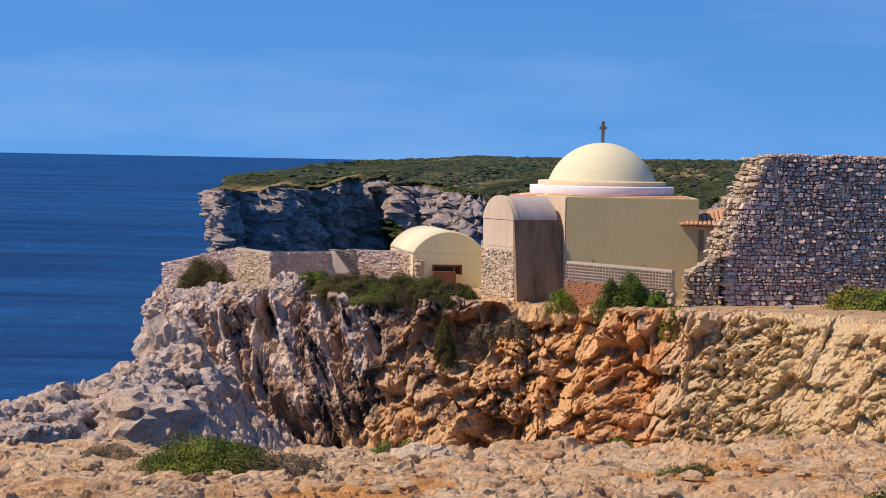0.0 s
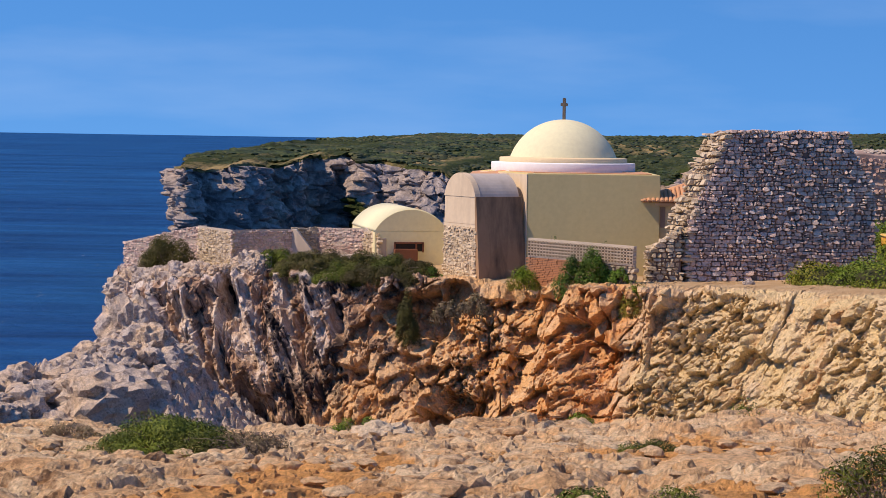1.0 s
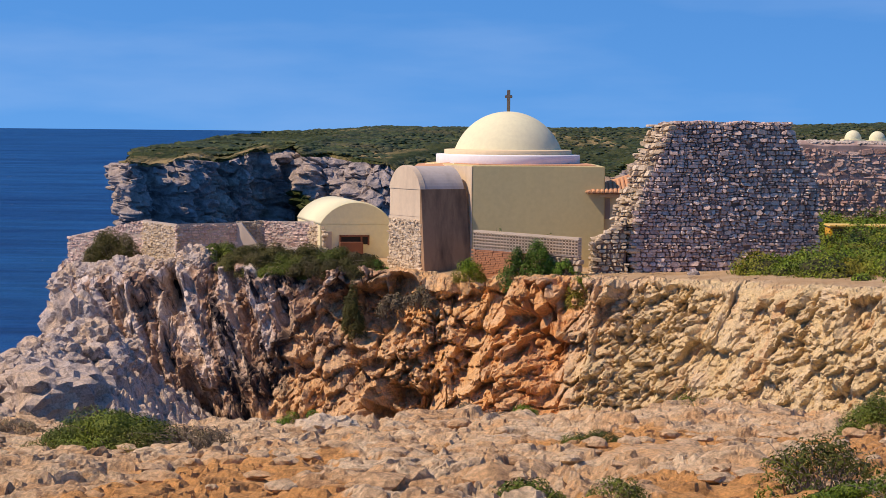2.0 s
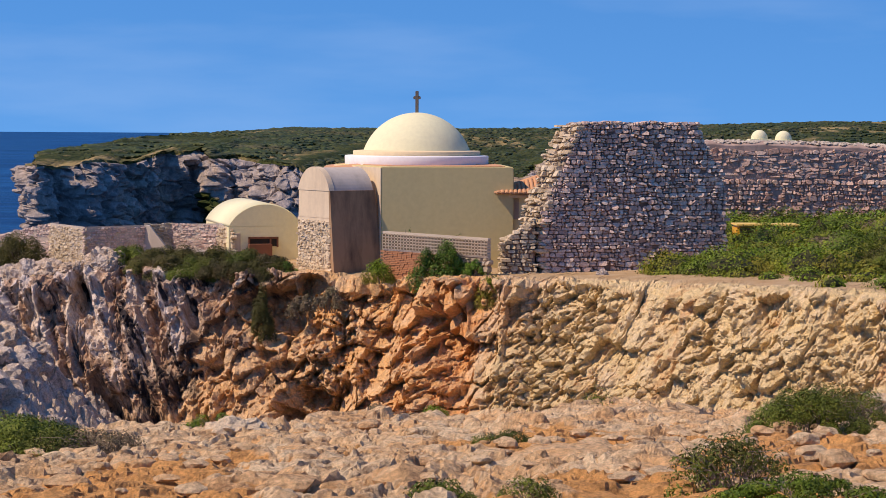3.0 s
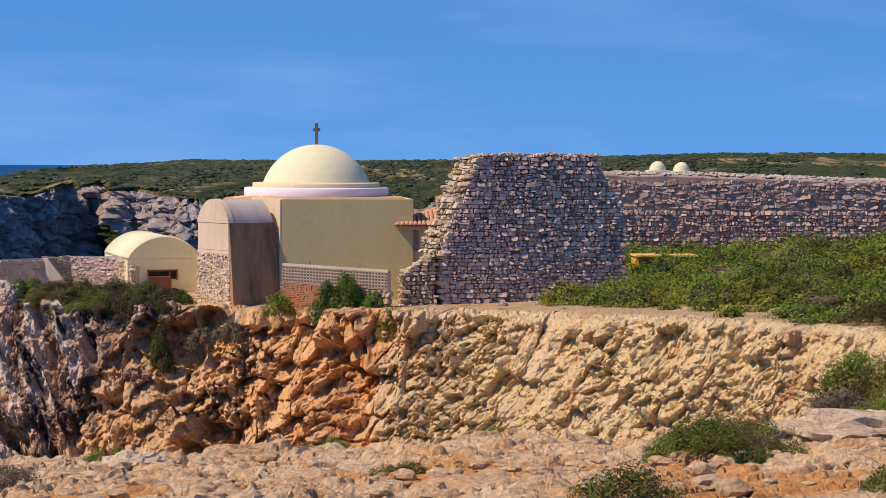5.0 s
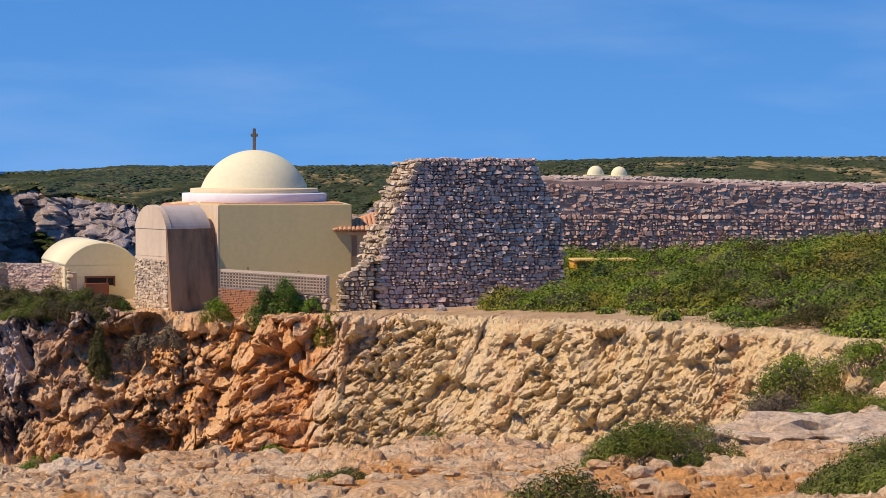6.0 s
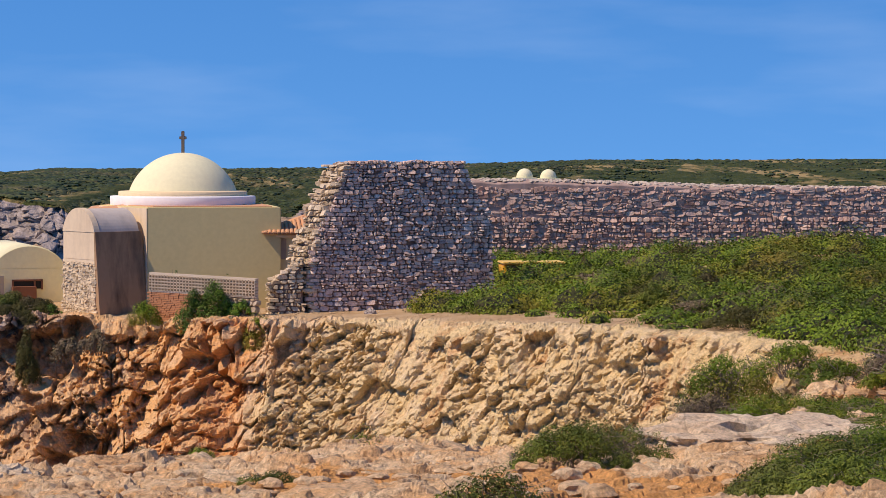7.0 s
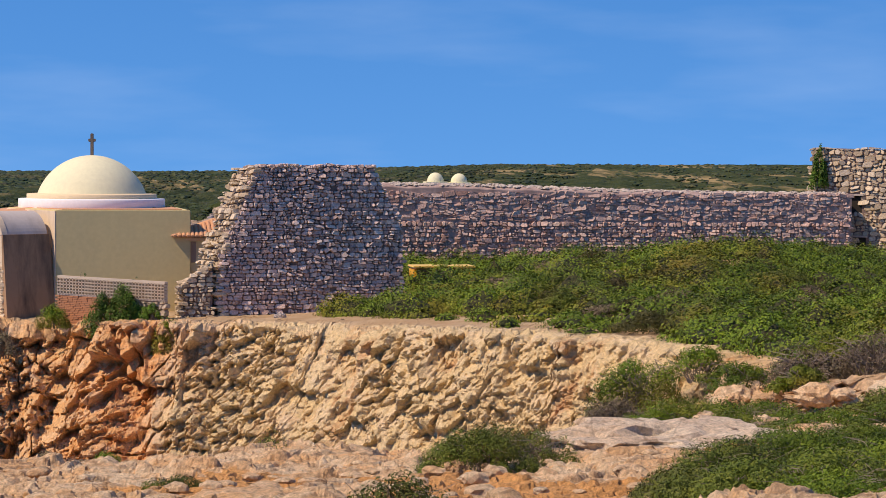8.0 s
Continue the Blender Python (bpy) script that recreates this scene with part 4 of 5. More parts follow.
def barrel(name, mat, L, R, depth, spring, rise, over=0.0, steps=24):
    """A solid barrel vault whose front arch spans from L to R (plan) and which runs back by depth."""
    L, R = Vector(L), Vector(R)
    ax = (R - L).normalized()
    back = Vector((-ax.y, ax.x))
    w = (R - L).length / 2 + over
    mid = (L + R) / 2
    S = (w * w + rise * rise) / (2 * rise)                  # a segment of a circle
    t0 = math.asin(min(1.0, w / S))
    bm = bmesh.new()
    rings = []
    for d in (-over, depth):
        ring = []
        for i in range(steps + 1):
            t = t0 * (2 * i / steps - 1)
            q = mid + ax * (S * math.sin(t)) + back * d
            ring.append(bm.verts.new((q.x, q.y, spring + rise - S + S * math.cos(t))))
        rings.append(ring)
    for i in range(steps):
        bm.faces.new((rings[0][i], rings[0][i + 1], rings[1][i + 1], rings[1][i]))
    bm.faces.new(rings[0])
    bm.faces.new(rings[1][::-1])
    bm.faces.new((rings[0][0], rings[1][0], rings[1][-1], rings[0][-1]))
    return bm


def side_vault():
    """Small barrel-vaulted annex: lit gable, flank with its shade put into the colour."""
    c = thing("vaulted_annex", "weathered barrel-vaulted annex with a flank coloured dark brown for shade", "annex", (-2.5, 99, -5))
    o = Vector((-2.5, 99, -5))
    L, R, E = Vector((-3.87, 100.2)), Vector((-2.47, 98.0)), Vector((-0.60, 99.2))
    K = L + (E - R)

    def piece(name, bm, mat, label="", soft=False):
        for v in bm.verts:
            v.co -= o
        return part(name, bm, mat, c, label, soft)
    piece("body", prism_bm([tuple(L), tuple(R), tuple(E), tuple(K)], -2.85, -1.66, 0.02), M_RENDER, "pale rendered upper wall")
    g = (R - L).normalized() * 0.02
    piece("base", prism_bm([tuple(L - g), tuple(R + g), tuple(E + g), tuple(K - g)], -6.2, -2.85), M_RENDER, "bare rubble lower wall")
    piece("vault", barrel("vault", M_ROOFREND, L, R, (E - R).length, -1.66, 0.99), M_ROOFREND, "grey lichened vault", False)
    arch = barrel("arch", M_RENDER, L, R, 0.25, -1.66, 1.03, 0.02)
    piece("gable", arch, M_RENDER, "pale gable arch")
    # the flank slab, coloured dark for its shade, stands proud of the wall and leans out at the foot
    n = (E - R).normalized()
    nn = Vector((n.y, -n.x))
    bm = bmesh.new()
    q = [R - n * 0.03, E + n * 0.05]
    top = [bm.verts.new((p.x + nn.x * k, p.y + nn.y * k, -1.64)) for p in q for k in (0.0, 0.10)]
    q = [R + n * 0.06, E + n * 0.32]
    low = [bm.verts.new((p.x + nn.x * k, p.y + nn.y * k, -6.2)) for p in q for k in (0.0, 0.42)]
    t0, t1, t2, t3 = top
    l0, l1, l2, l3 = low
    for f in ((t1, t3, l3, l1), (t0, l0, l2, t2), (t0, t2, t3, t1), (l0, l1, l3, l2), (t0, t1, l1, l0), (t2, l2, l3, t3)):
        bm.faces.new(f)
    piece("flank", bm, M_DARK, "rendered flank with its shade put into the dark brown")
    masonry(c, tuple(L - g), tuple(R + g), -6.0, -2.95, straight(0), straight((R - L).length), (M_WARM, M_WARM_J), (0.20, 0.12), 0.03, 0, gap=0.007)


side_vault()


def vault_house():
    c = thing("vaulted_house", "cream barrel-vaulted house with a small brown window", "house", (-6.5, 110, -5))
    o = Vector((-6.5, 110, -5))
    L, R = Vector((-7.45, 107.7)), Vector((-4.05, 108.5))

    def piece(name, bm, mat, label="", soft=False, parent=c):
        for v in bm.verts:
            v.co -= o
        return part(name, bm, mat, parent, label, soft)
    ax = (R - L).normalized()
    back = Vector((-ax.y, ax.x))
    piece("wall", prism_bm([tuple(L), tuple(R), tuple(R + back * 7), tuple(L + back * 7)], -6, -3.66, 0.02), M_PALEY)
    piece("gable", barrel("gable", M_PALEY, L, R, 0.22, -3.66, 1.02), M_PALEY, "pale yellow gable")
    piece("vault", barrel("vault", M_CREAM, L - back * -0.05, R + back * 0.05, 7.0, -3.66, 1.07, 0.04, 40), M_CREAM, "cream limewashed vault", True)
    p = L + ax * 0.95 - back * 0.03
    q = L + ax * 2.35 - back * 0.03
    w = piece("window", prism_bm([tuple(p), tuple(q), tuple(q + back * 0.2), tuple(p + back * 0.2)], -4.62, -4.22), M_VOID, "dark window")
    for s0, s1, z0, z1 in ((0.93, 2.37, -4.26, -4.18), (0.93, 1.01, -4.66, -4.18), (1.95, 2.03, -4.66, -4.18), (2.29, 2.37, -4.66, -4.18)):
        p, q = L + ax * s0 - back * 0.08, L + ax * s1 - back * 0.08
        ob = piece("window_frame", prism_bm([tuple(p), tuple(q), tuple(q + back * 0.1), tuple(p + back * 0.1)], z0, z1), M_WOOD, "red-brown frame")
        ob.parent = w
    p, q = L + ax * 0.9 - back * 0.5, L + ax * 2.0 - back * 0.5
    piece("bench", prism_bm([tuple(p), tuple(q), tuple(q + back * 0.45), tuple(p + back * 0.45)], -5.2, -4.5, 0.02), M_WOOD, "red-brown timber bench")


vault_house()


def bastion():
    c = thing("bastion", "low stone bastion walls with sunlit terrace top", "fort wall", (-12, 110, -5))
    o = Vector((-12, 110, -5))
    plan = [(-16.1, 109.3), (-13.95, 105.6), (-11.4, 107.3), (-11.5, 110.2), (-10.4, 110.6), (-8.05, 109.6), (-7.6, 111.6), (-8.6, 112.2), (-16.3, 111.6)]
    bm = prism_bm(plan, -7, [-3.62, -3.62, -3.62, -3.75, -3.70, -3.62, -3.9, -3.98, -3.98])
    for v in bm.verts:
        v.co -= o
    part("core", bm, M_COPE, c)
    # warm stone on sunlit faces, grey on shaded ones: light put into the colour
    for a, b, mats, nm in (((-16.1, 109.3), (-13.95, 105.6), (M_WARM, M_WARM_J), "sunny_stone"), ((-13.95, 105.6), (-11.4, 107.3), (M_STONE, M_STONE_J), "stone"),
                           ((-11.5, 110.2), (-10.4, 110.6), (M_WARM, M_WARM_J), "inner_stone"), ((-10.4, 110.6), (-8.05, 109.6), (M_STONE, M_STONE_J), "shaded_stone")):
        n = float(np.linalg.norm(np.subtract(b, a)))
        masonry(c, a, b, -6.6, -3.68, straight(0), straight(n), mats, (0.22, 0.105), 0.03, 0, name=nm, gap=0.008)
    # stair parapet and the sloping sunlit end
    bm = prism_bm([(-11.42, 107.35), (-11.12, 107.2), (-10.2, 106.9), (-10.2, 107.5), (-11.2, 108.2)], -6, [-3.64, -3.64, -4.8, -4.8, -3.64])
    for v in bm.verts:
        v.co -= o
    part("stair_parapet", bm, M_COPE, c, "sloping pale stair parapet")
    bm = prism_bm([(-10.2, 106.9), (-7.0, 106.5), (-7.0, 107.0), (-10.2, 107.4)], -6, -4.75)
    for v in bm.verts:
        v.co -= o
    part("low_wall", bm, M_COPE, c, "low pale wall")
    bm = prism_bm([(-8.05, 109.55), (-7.25, 107.6), (-6.9, 107.8), (-7.4, 109.9)], -6, [-3.6, -4.0, -4.0, -3.6])
    for v in bm.verts:
        v.co -= o
    part("buttress", bm, M_COPE, c, "pale sloping buttress")
    masonry(c, (-8.08, 109.55), (-7.25, 107.58), -6.0, -3.75, straight(0), straight(2.1), (M_WARM, M_WARM_J), (0.28, 0.18), 0.05, 0, name="pale_stone")
    w = thing("outer_wall", "shaded stone outer wall stepping down to the sea", "wall", (-18, 111, -5))
    bm = prism_bm([(-20.2, 112.2), (-16.0, 109.6), (-15.8, 110.2), (-20.0, 112.9)], -8, [-4.62, -3.62, -3.62, -4.62])
    for v in bm.verts:
        v.co -= Vector((-18, 111, -5))
    part("core", bm, M_COPE, w)
    masonry(w, (-20.2, 112.2), (-16.0, 109.6), -7.6, -3.7, lambda z: 0.0 if z < -4.65 else (z + 4.65) * 4.7, straight(4.9), (M_STONE, M_STONE_J), (0.22, 0.11), 0.03, 0, gap=0.008)


bastion()


def lattice_fence():
    """Openwork clay-block parapet over a brick base."""
    c = thing("lattice_parapet", "openwork clay-block parapet on a red brick base", "parapet", (2, 95, -5))
    A, B = Vector((-0.10, 97.0)), Vector((4.25, 94.0))
    ax = (B - A).normalized()
    nn = Vector((ax.y, -ax.x))
    L = (B - A).length
    o = Vector((2, 95, -5))

    def strip(name, z0, z1, t0, t1, mat, label="", s0=0.0, s1=L, drop=0.13):
        bm = bmesh.new()
        vs = []
        for s in (s0, s1):
            for t, z in ((t0, z0), (t1, z0), (t1, z1), (t0, z1)):
                q = A + ax * s + nn * t
                vs.append(bm.verts.new(Vector((q.x, q.y, z - drop * s / L)) - o))
        for f in ((0, 1, 2, 3), (7, 6, 5, 4), (0, 4, 5, 1), (1, 5, 6, 2), (2, 6, 7, 3), (3, 7, 4, 0)):
            bm.faces.new([vs[i] for i in f])
        return part(name, bm, mat, c, label)
    strip("coping", -3.40, -3.31, -0.12, 0.12, M_CLAY, "pale coping")
    strip("sill", -4.12, -4.05, -0.11, 0.11, M_CLAY)
    strip("backing", -5.9, -4.12, -0.12, 0.04, M_MORTAR)
    # open block: a hexagonal ring
    pitch, rowh, n = 0.155, 0.128, 6
    me_v, me_f = [], []
    for y in (-0.14, 0.14):
        for r in (0.088, 0.066):
            for i in range(n):
                t = math.pi / 6 + math.pi / 3 * i
                me_v.append((r * math.cos(t), y, r * math.sin(t)))
    for i in range(n):
        j = (i + 1) % n
        me_f += [(i, j, n + j, n + i), (2 * n + i, 3 * n + i, 3 * n + j, 2 * n + j), (n + i, n + j, 3 * n + j, 3 * n + i), (i, 2 * n + i, 2 * n + j, j)]
    me = bpy.data.meshes.new("open_block")
    me.from_pydata(me_v, [], me_f)
    me.materials.append(M_CLAY)
    for row in range(5):
        s = pitch / 2 if row % 2 else 0.08
        while s < L:
            q = A + ax * s
            ob = new("open_block", me)
            ob.parent = c
            ob.matrix_basis = Matrix.Translation(Vector((q.x, q.y, -3.99 + row * rowh - 0.13 * s / L)) - o) @ Matrix.Rotation(math.atan2(ax.y, ax.x), 4, "Z")
            s += pitch
    # brick base, courses of thin bricks
    me = bpy.data.meshes.new("brick")
    bm = box_bm(-0.5, 0.5, -0.5, 0.5, -0.5, 0.5)
    bm.to_mesh(me)
    bm.free()
    me.materials.append(M_BRICK)
    for row in range(16):
        s = 0.0 if row % 2 else -0.12
        while s < 2.6:
            w = RNG.uniform(0.20, 0.27)
            q = A + ax * (s + w / 2) + nn * (0.06 + RNG.uniform(-0.025, 0.015))
            ob = new("brick", me)
            ob.parent = c
            ob.matrix_basis = Matrix.Translation(Vector((q.x, q.y, -4.17 - row * 0.075 - 0.03 * s / 2)) - o) @ Matrix.Rotation(math.atan2(ax.y, ax.x), 4, "Z") @ Matrix.Diagonal((w - 0.02, 0.1, 0.06, 1))
            s += w
    masonry(c, tuple(A + ax * 2.6 + nn * 0.05), tuple(B + nn * 0.05), -5.9, -4.25, straight(0), straight(L - 2.6), (M_WARM, M_WARM_J), (0.3, 0.2), 0.1, 0)


lattice_fence()


def tiled_house():
    c = thing("tiled_house", "small cream house with a terracotta tiled eave", "house", (7, 101, -5))
    o = Vector((7, 101, -5))

    def piece(name, bm, mat, label="", parent=c):
        for v in bm.verts:
            v.co -= o
        return part(name, bm, mat, parent, label)
    piece("wall", prism_bm([(5.35, 99.6), (9.5, 99.6), (9.5, 104), (5.35, 104)], -6, -1.86, 0.02), M_CREAM)
    piece("cornice", prism_bm([(5.0, 99.25), (9.6, 99.25), (9.6, 104.2), (5.0, 104.2)], -1.95, -1.80, 0.03), M_OCHRE, "pale moulded eave")
    r = bmesh.new()
    a = [r.verts.new(q) for q in ((4.75, 99.0, -1.78), (9.8, 99.0, -1.78), (9.8, 104.4, -1.78), (4.75, 104.4, -1.78))]
    b = [r.verts.new(q) for q in ((6.7, 101.2, -1.12), (9.8, 101.2, -1.12), (9.8, 102.2, -1.12), (6.7, 102.2, -1.12))]
    for i in range(4):
        r.faces.new((a[i], a[(i + 1) % 4], b[(i + 1) % 4], b[i]))
    r.faces.new(b)
    r.faces.new(a[::-1])
    roof = piece("roof", r, M_TERRA, "low hipped roof")
    for i in range(26):                                      # rows of barrel tiles
        x = 4.85 + i * 0.19
        bm = bmesh.new()
        f = min(1.0, (x - 4.75) / 1.95)
        p, q = Vector((x, 98.93, -1.74)), Vector((x, 99.0 + 2.2 * f, -1.72 + 0.66 * f))
        for e in (p, q):
            for k in range(5):
                t = math.pi * k / 4
                bm.verts.new((e.x - 0.085 * math.cos(t), e.y, e.z + 0.07 * math.sin(t)))
        bm.verts.ensure_lookup_table()
        for k in range(4):
            bm.faces.new((bm.verts[k], bm.verts[k + 1], bm.verts[k + 6], bm.verts[k + 5]))
        bm.faces.new([bm.verts[k] for k in range(5)])
        ob = piece("tile", bm, M_TERRA)
        ob.parent = roof
    for i in range(14):                                      # hip side
        y = 99.1 + i * 0.19
        f = min(1.0, (y - 99.0) / 2.2)
        bm = bmesh.new()
        for e in (Vector((4.68, y, -1.74)), Vector((4.75 + 1.95 * f, y, -1.72 + 0.66 * f))):
            for k in range(5):
                t = math.pi * k / 4
                bm.verts.new((e.x, e.y - 0.085 * math.cos(t), e.z + 0.07 * math.sin(t)))
        bm.verts.ensure_lookup_table()
        for k in range(4):
            bm.faces.new((bm.verts[k], bm.verts[k + 1], bm.verts[k + 6], bm.verts[k + 5]))
        bm.faces.new([bm.verts[k] for k in range(5)])
        ob = piece("tile", bm, M_TERRA)
        ob.parent = roof
    piece("shutter", box_bm(5.45, 5.78, 99.54, 99.62, -2.9, -2.0, 0.01), M_ROOFREND, "grey shutter")


tiled_house()


def small_dome(x, y, z):
    c = thing("roof_dome", "small cream dome on a square base behind the wall", "dome", (x, y, z), "small domes behind the wall")
    part("dome", lathe_bm([(0.46 * math.cos(t), 0.05 + 0.5 * math.sin(t)) for t in np.linspace(0, 1.56, 12)] + [(0, 0.55)], 0, 0, 32), M_CREAM, c, "", True)
    part("base", box_bm(-0.6, 0.6, -0.6, 0.6, -6, 0.05, 0.02), M_CREAM, c)
    return c


d1 = small_dome(20.30, 124, 0.40)
copy_thing(d1, pose(21.62, 124, 0.36))


def gatehouse():
    c = thing("gatehouse", "sunlit pale stone gatehouse with small dark windows", "building", (44, 116, -5))
    o = Vector((44, 116, -5))
    A, B = (40.4, 119.5), (49.0, 114.2)

    def piece(name, bm, mat, label="", parent=c):
        for v in bm.verts:
            v.co -= o
        return part(name, bm, mat, parent, label)
    piece("upper_wall", prism_bm([A, B, (52, 121), (44, 126)], -6, [2.45, 2.2, 2.2, 2.4], 0.03), M_MORTAR)
    masonry(c, A, B, -5.0, 2.42, straight(0), straight(10), (M_WARM, M_WARM_J), (0.42, 0.22), 0.10, 0,
            keep=lambda s, z: 0.0 if (1.75 < s < 2.75 and -1.15 < z < -0.1) or (2.4 < s < 3.0 and -3.4 < z < -2.4) else 1.0)
    ax = (Vector(B) - Vector(A)).normalized()
    nn = Vector((ax.y, -ax.x))
    for s0, s1, z0, z1 in ((1.75, 2.75, -1.1, -0.15), (2.4, 3.0, -3.3, -2.4)):
        p, q = Vector(A) + ax * s0 + nn * 0.01, Vector(A) + ax * s1 + nn * 0.01
        w = piece("window", prism_bm([tuple(p), tuple(q), tuple(q - nn * 0.3), tuple(p - nn * 0.3)], z0, z1), M_VOID, "dark unglazed window")
        p, q = p + nn * 0.0 - ax * 0.12, q + ax * 0.12
        ob = piece("window_sill", prism_bm([tuple(p), tuple(p + nn * 0.16), tuple(q + nn * 0.16), tuple(q)], z1, z1 + 0.1), M_COPE)
        ob.parent = w


gatehouse()


def van():
    c = thing("van", "yellow van parked below the wall behind scrub", "van", (17.4, 104.2, -5.1))
    part("body", box_bm(-1.42, 1.42, -0.85, 0.85, 0.35, 1.78, 0.09), M_VAN, c)
    part("roof", box_bm(-1.48, 1.46, -0.9, 0.9, 1.76, 1.86, 0.04), M_VANROOF, c, "raised pale yellow roof")
    for x0, x1 in ((-1.3, -0.6), (0.2, 0.95)):
        part("window", box_bm(x0, x1, -0.88, -0.84, 1.36, 1.70, 0.01), M_VOID, c, "dark side window")
    for x in (-0.95, 0.95):
        for y in (-0.75, 0.75):
            bm = bmesh.new()
            bmesh.ops.create_cone(bm, cap_ends=True, segments=20, radius1=0.36, radius2=0.36, depth=0.2,
                                  matrix=Matrix.Translation((x, y, 0.36)) @ Matrix.Rotation(math.pi / 2, 4, "X"))
            part("wheel", bm, M_VOID, c, "dark wheel")


van()


# ---------- vegetation ----------
def leaf_blades(C, N, size, rng, slim=0.5):
    """Small folded leaves at centres C that face roughly along N: vertices and faces."""
    n = len(C)
    N = N + rng.normal(0, 0.30, (n, 3))
    N /= np.linalg.norm(N, axis=1)[:, None] + 1e-9
    T = np.cross(N, rng.normal(0, 1, (n, 3)))
    T /= np.linalg.norm(T, axis=1)[:, None] + 1e-9
    B = np.cross(N, T)
    s = (size * rng.uniform(0.6, 1.4, n))[:, None]
    V = np.stack([C - T * s, C + B * s * slim * 1.4 + N * s * 0.15, C + T * s], 1).reshape(-1, 3)
    return V, np.arange(3 * n).reshape(n, 3)


def lobes(rx, ry, rz, count, rng):
    """Overlapping lumps that make up a rounded, uneven crown on the ground."""
    out = []
    for _ in range(count):
        a, r = rng.uniform(0, 2 * math.pi), math.sqrt(rng.uniform(0, 1))
        x, y = rx * r * math.cos(a) * 0.85, ry * r * math.sin(a) * 0.85
        z = rz * (1 - r * r) * rng.uniform(0.55, 0.85) + 0.05 * rz
        k = rng.uniform(0.20, 0.42)
        out.append((x, y, z, k * min(rx, ry) * 1.1, k * rz * rng.uniform(0.8, 1.1)))
    return out


def crown(rx, ry, rz, count, leaves, leaf, rng):
    C, N = [], []
    for x, y, z, r, h in lobes(rx, ry, rz, count, rng):
        d = rng.normal(0, 1, (leaves, 3))
        d[:, 2] = np.abs(d[:, 2]) * 1.1 - 0.35
        d /= np.linalg.norm(d, axis=1)[:, None]
        q = d * rng.uniform(0.72, 1.06, (leaves, 1))
        C.append(np.column_stack([x + q[:, 0] * r, y + q[:, 1] * r, np.maximum(z + q[:, 2] * h, 0.01)]))
        N.append(d + (0, 0, 0.15))
    return leaf_blades(np.concatenate(C), np.concatenate(N), leaf, rng)


def twigs(rx, ry, rz, count, thick, rng, up=0.9):
    """Crooked three-sided twigs that rise from the foot and spread."""
    V, F = [], []
    for _ in range(count):
        a = rng.uniform(0, 2 * math.pi)
        p = np.array((rng.uniform(-0.3, 0.3) * rx, rng.uniform(-0.3, 0.3) * ry, 0.0))
        end = np.array((math.cos(a) * rx * rng.uniform(0.4, 1.0), math.sin(a) * ry * rng.uniform(0.4, 1.0), rz * rng.uniform(0.4, 1.0) * up))
        rings = []
        for k in range(5):
            f = k / 4
            c = p + (end - p) * f + rng.normal(0, 0.05, 3) * rz * (0 < k) + np.array((0, 0, rz * 0.25 * math.sin(f * 3)))
            w = thick * (1 - 0.8 * f)
            base = len(V)
            for t in (0, 2.1, 4.2):
                V.append((c[0] + w * math.cos(t), c[1] + w * math.sin(t), c[2] + w * math.sin(t + 1) * 0.6))
            rings.append(base)
        for r0, r1 in zip(rings, rings[1:]):
            for i in range(3):
                j = (i + 1) % 3
                F.append((r0 + i, r0 + j, r1 + j, r1 + i))
    return V, F


def bush(name, label, place, size, mat, leaf=0.05, count=18, leaves=140, stems=14, thick=0.015, seed=1, group="", category="bush", turn=0.0):
    rng = np.random.default_rng(seed)
    c = thing(name, label, category, place, group)
    c.rotation_euler = (0, 0, turn)
    V, F = crown(*size, int(count * 1.3), int(leaves * (1.9 if leaf < 0.03 else 1.4)), leaf * 0.76, rng)
    mesh("foliage", V, F, mat, c)
    if stems:
        V, F = twigs(*size, stems, thick, rng)
        mesh("brushwood", V, F, M_TWIG, c, "grey-brown twigs")["kind"] = "stuff"
    return c


def ground_near(x, y):
    return float(near_height(np.array(float(x)), np.array(float(y))))


def ground_far(x, y):
    return float(land(x, y))


# by the fort
bush("juniper_bush", "dense dark green juniper bush against the fort wall", (-17.2, 107.2, -6.0), (1.5, 1.1, 2.0), M_HEDGE, 0.055, 34, 400, 10, 0.03, 3)
bush("low_bush", "low yellowish green bush on pale rock", (-15.0, 104.3, -6.0), (0.75, 0.6, 0.6), M_SCRUB, 0.05, 22, 110, 6, 0.02, 4)
bush("low_bush", "low olive bush below the bastion", (-13.1, 103.4, -5.4), (0.9, 0.7, 0.6), M_SCRUB, 0.05, 22, 120, 6, 0.02, 5)
for i, (x, y, z, r, h) in enumerate([(-11.6, 102.3, -5.2, 1.3, 0.85), (-10.2, 101.4, -5.2, 1.3, 0.95), (-8.8, 100.6, -5.3, 1.4, 1.0), (-7.4, 99.8, -5.3, 1.4, 1.0), (-6.2, 98.9, -5.3, 1.3, 1.0),
                                     (-5.0, 98.3, -5.3, 1.1, 0.85), (-10.6, 99.9, -5.5, 1.0, 0.85), (-9.4, 99.4, -5.6, 1.2, 1.0), (-8.2, 98.8, -5.6, 1.3, 1.05), (-7.0, 98.0, -5.6, 1.3, 1.05), (-5.8, 97.4, -5.5, 1.1, 0.9), (-12.6, 102.6, -5.3, 0.9, 0.6)]):
    bush("cliff_bush", "dark green scrub hanging over the cliff edge", (x, y, z), (r, r * 0.8, h), M_HEDGE if i % 4 else M_LEAF, 0.05, 26, 380, 8, 0.02, 20 + i, "scrub along the cliff edge")
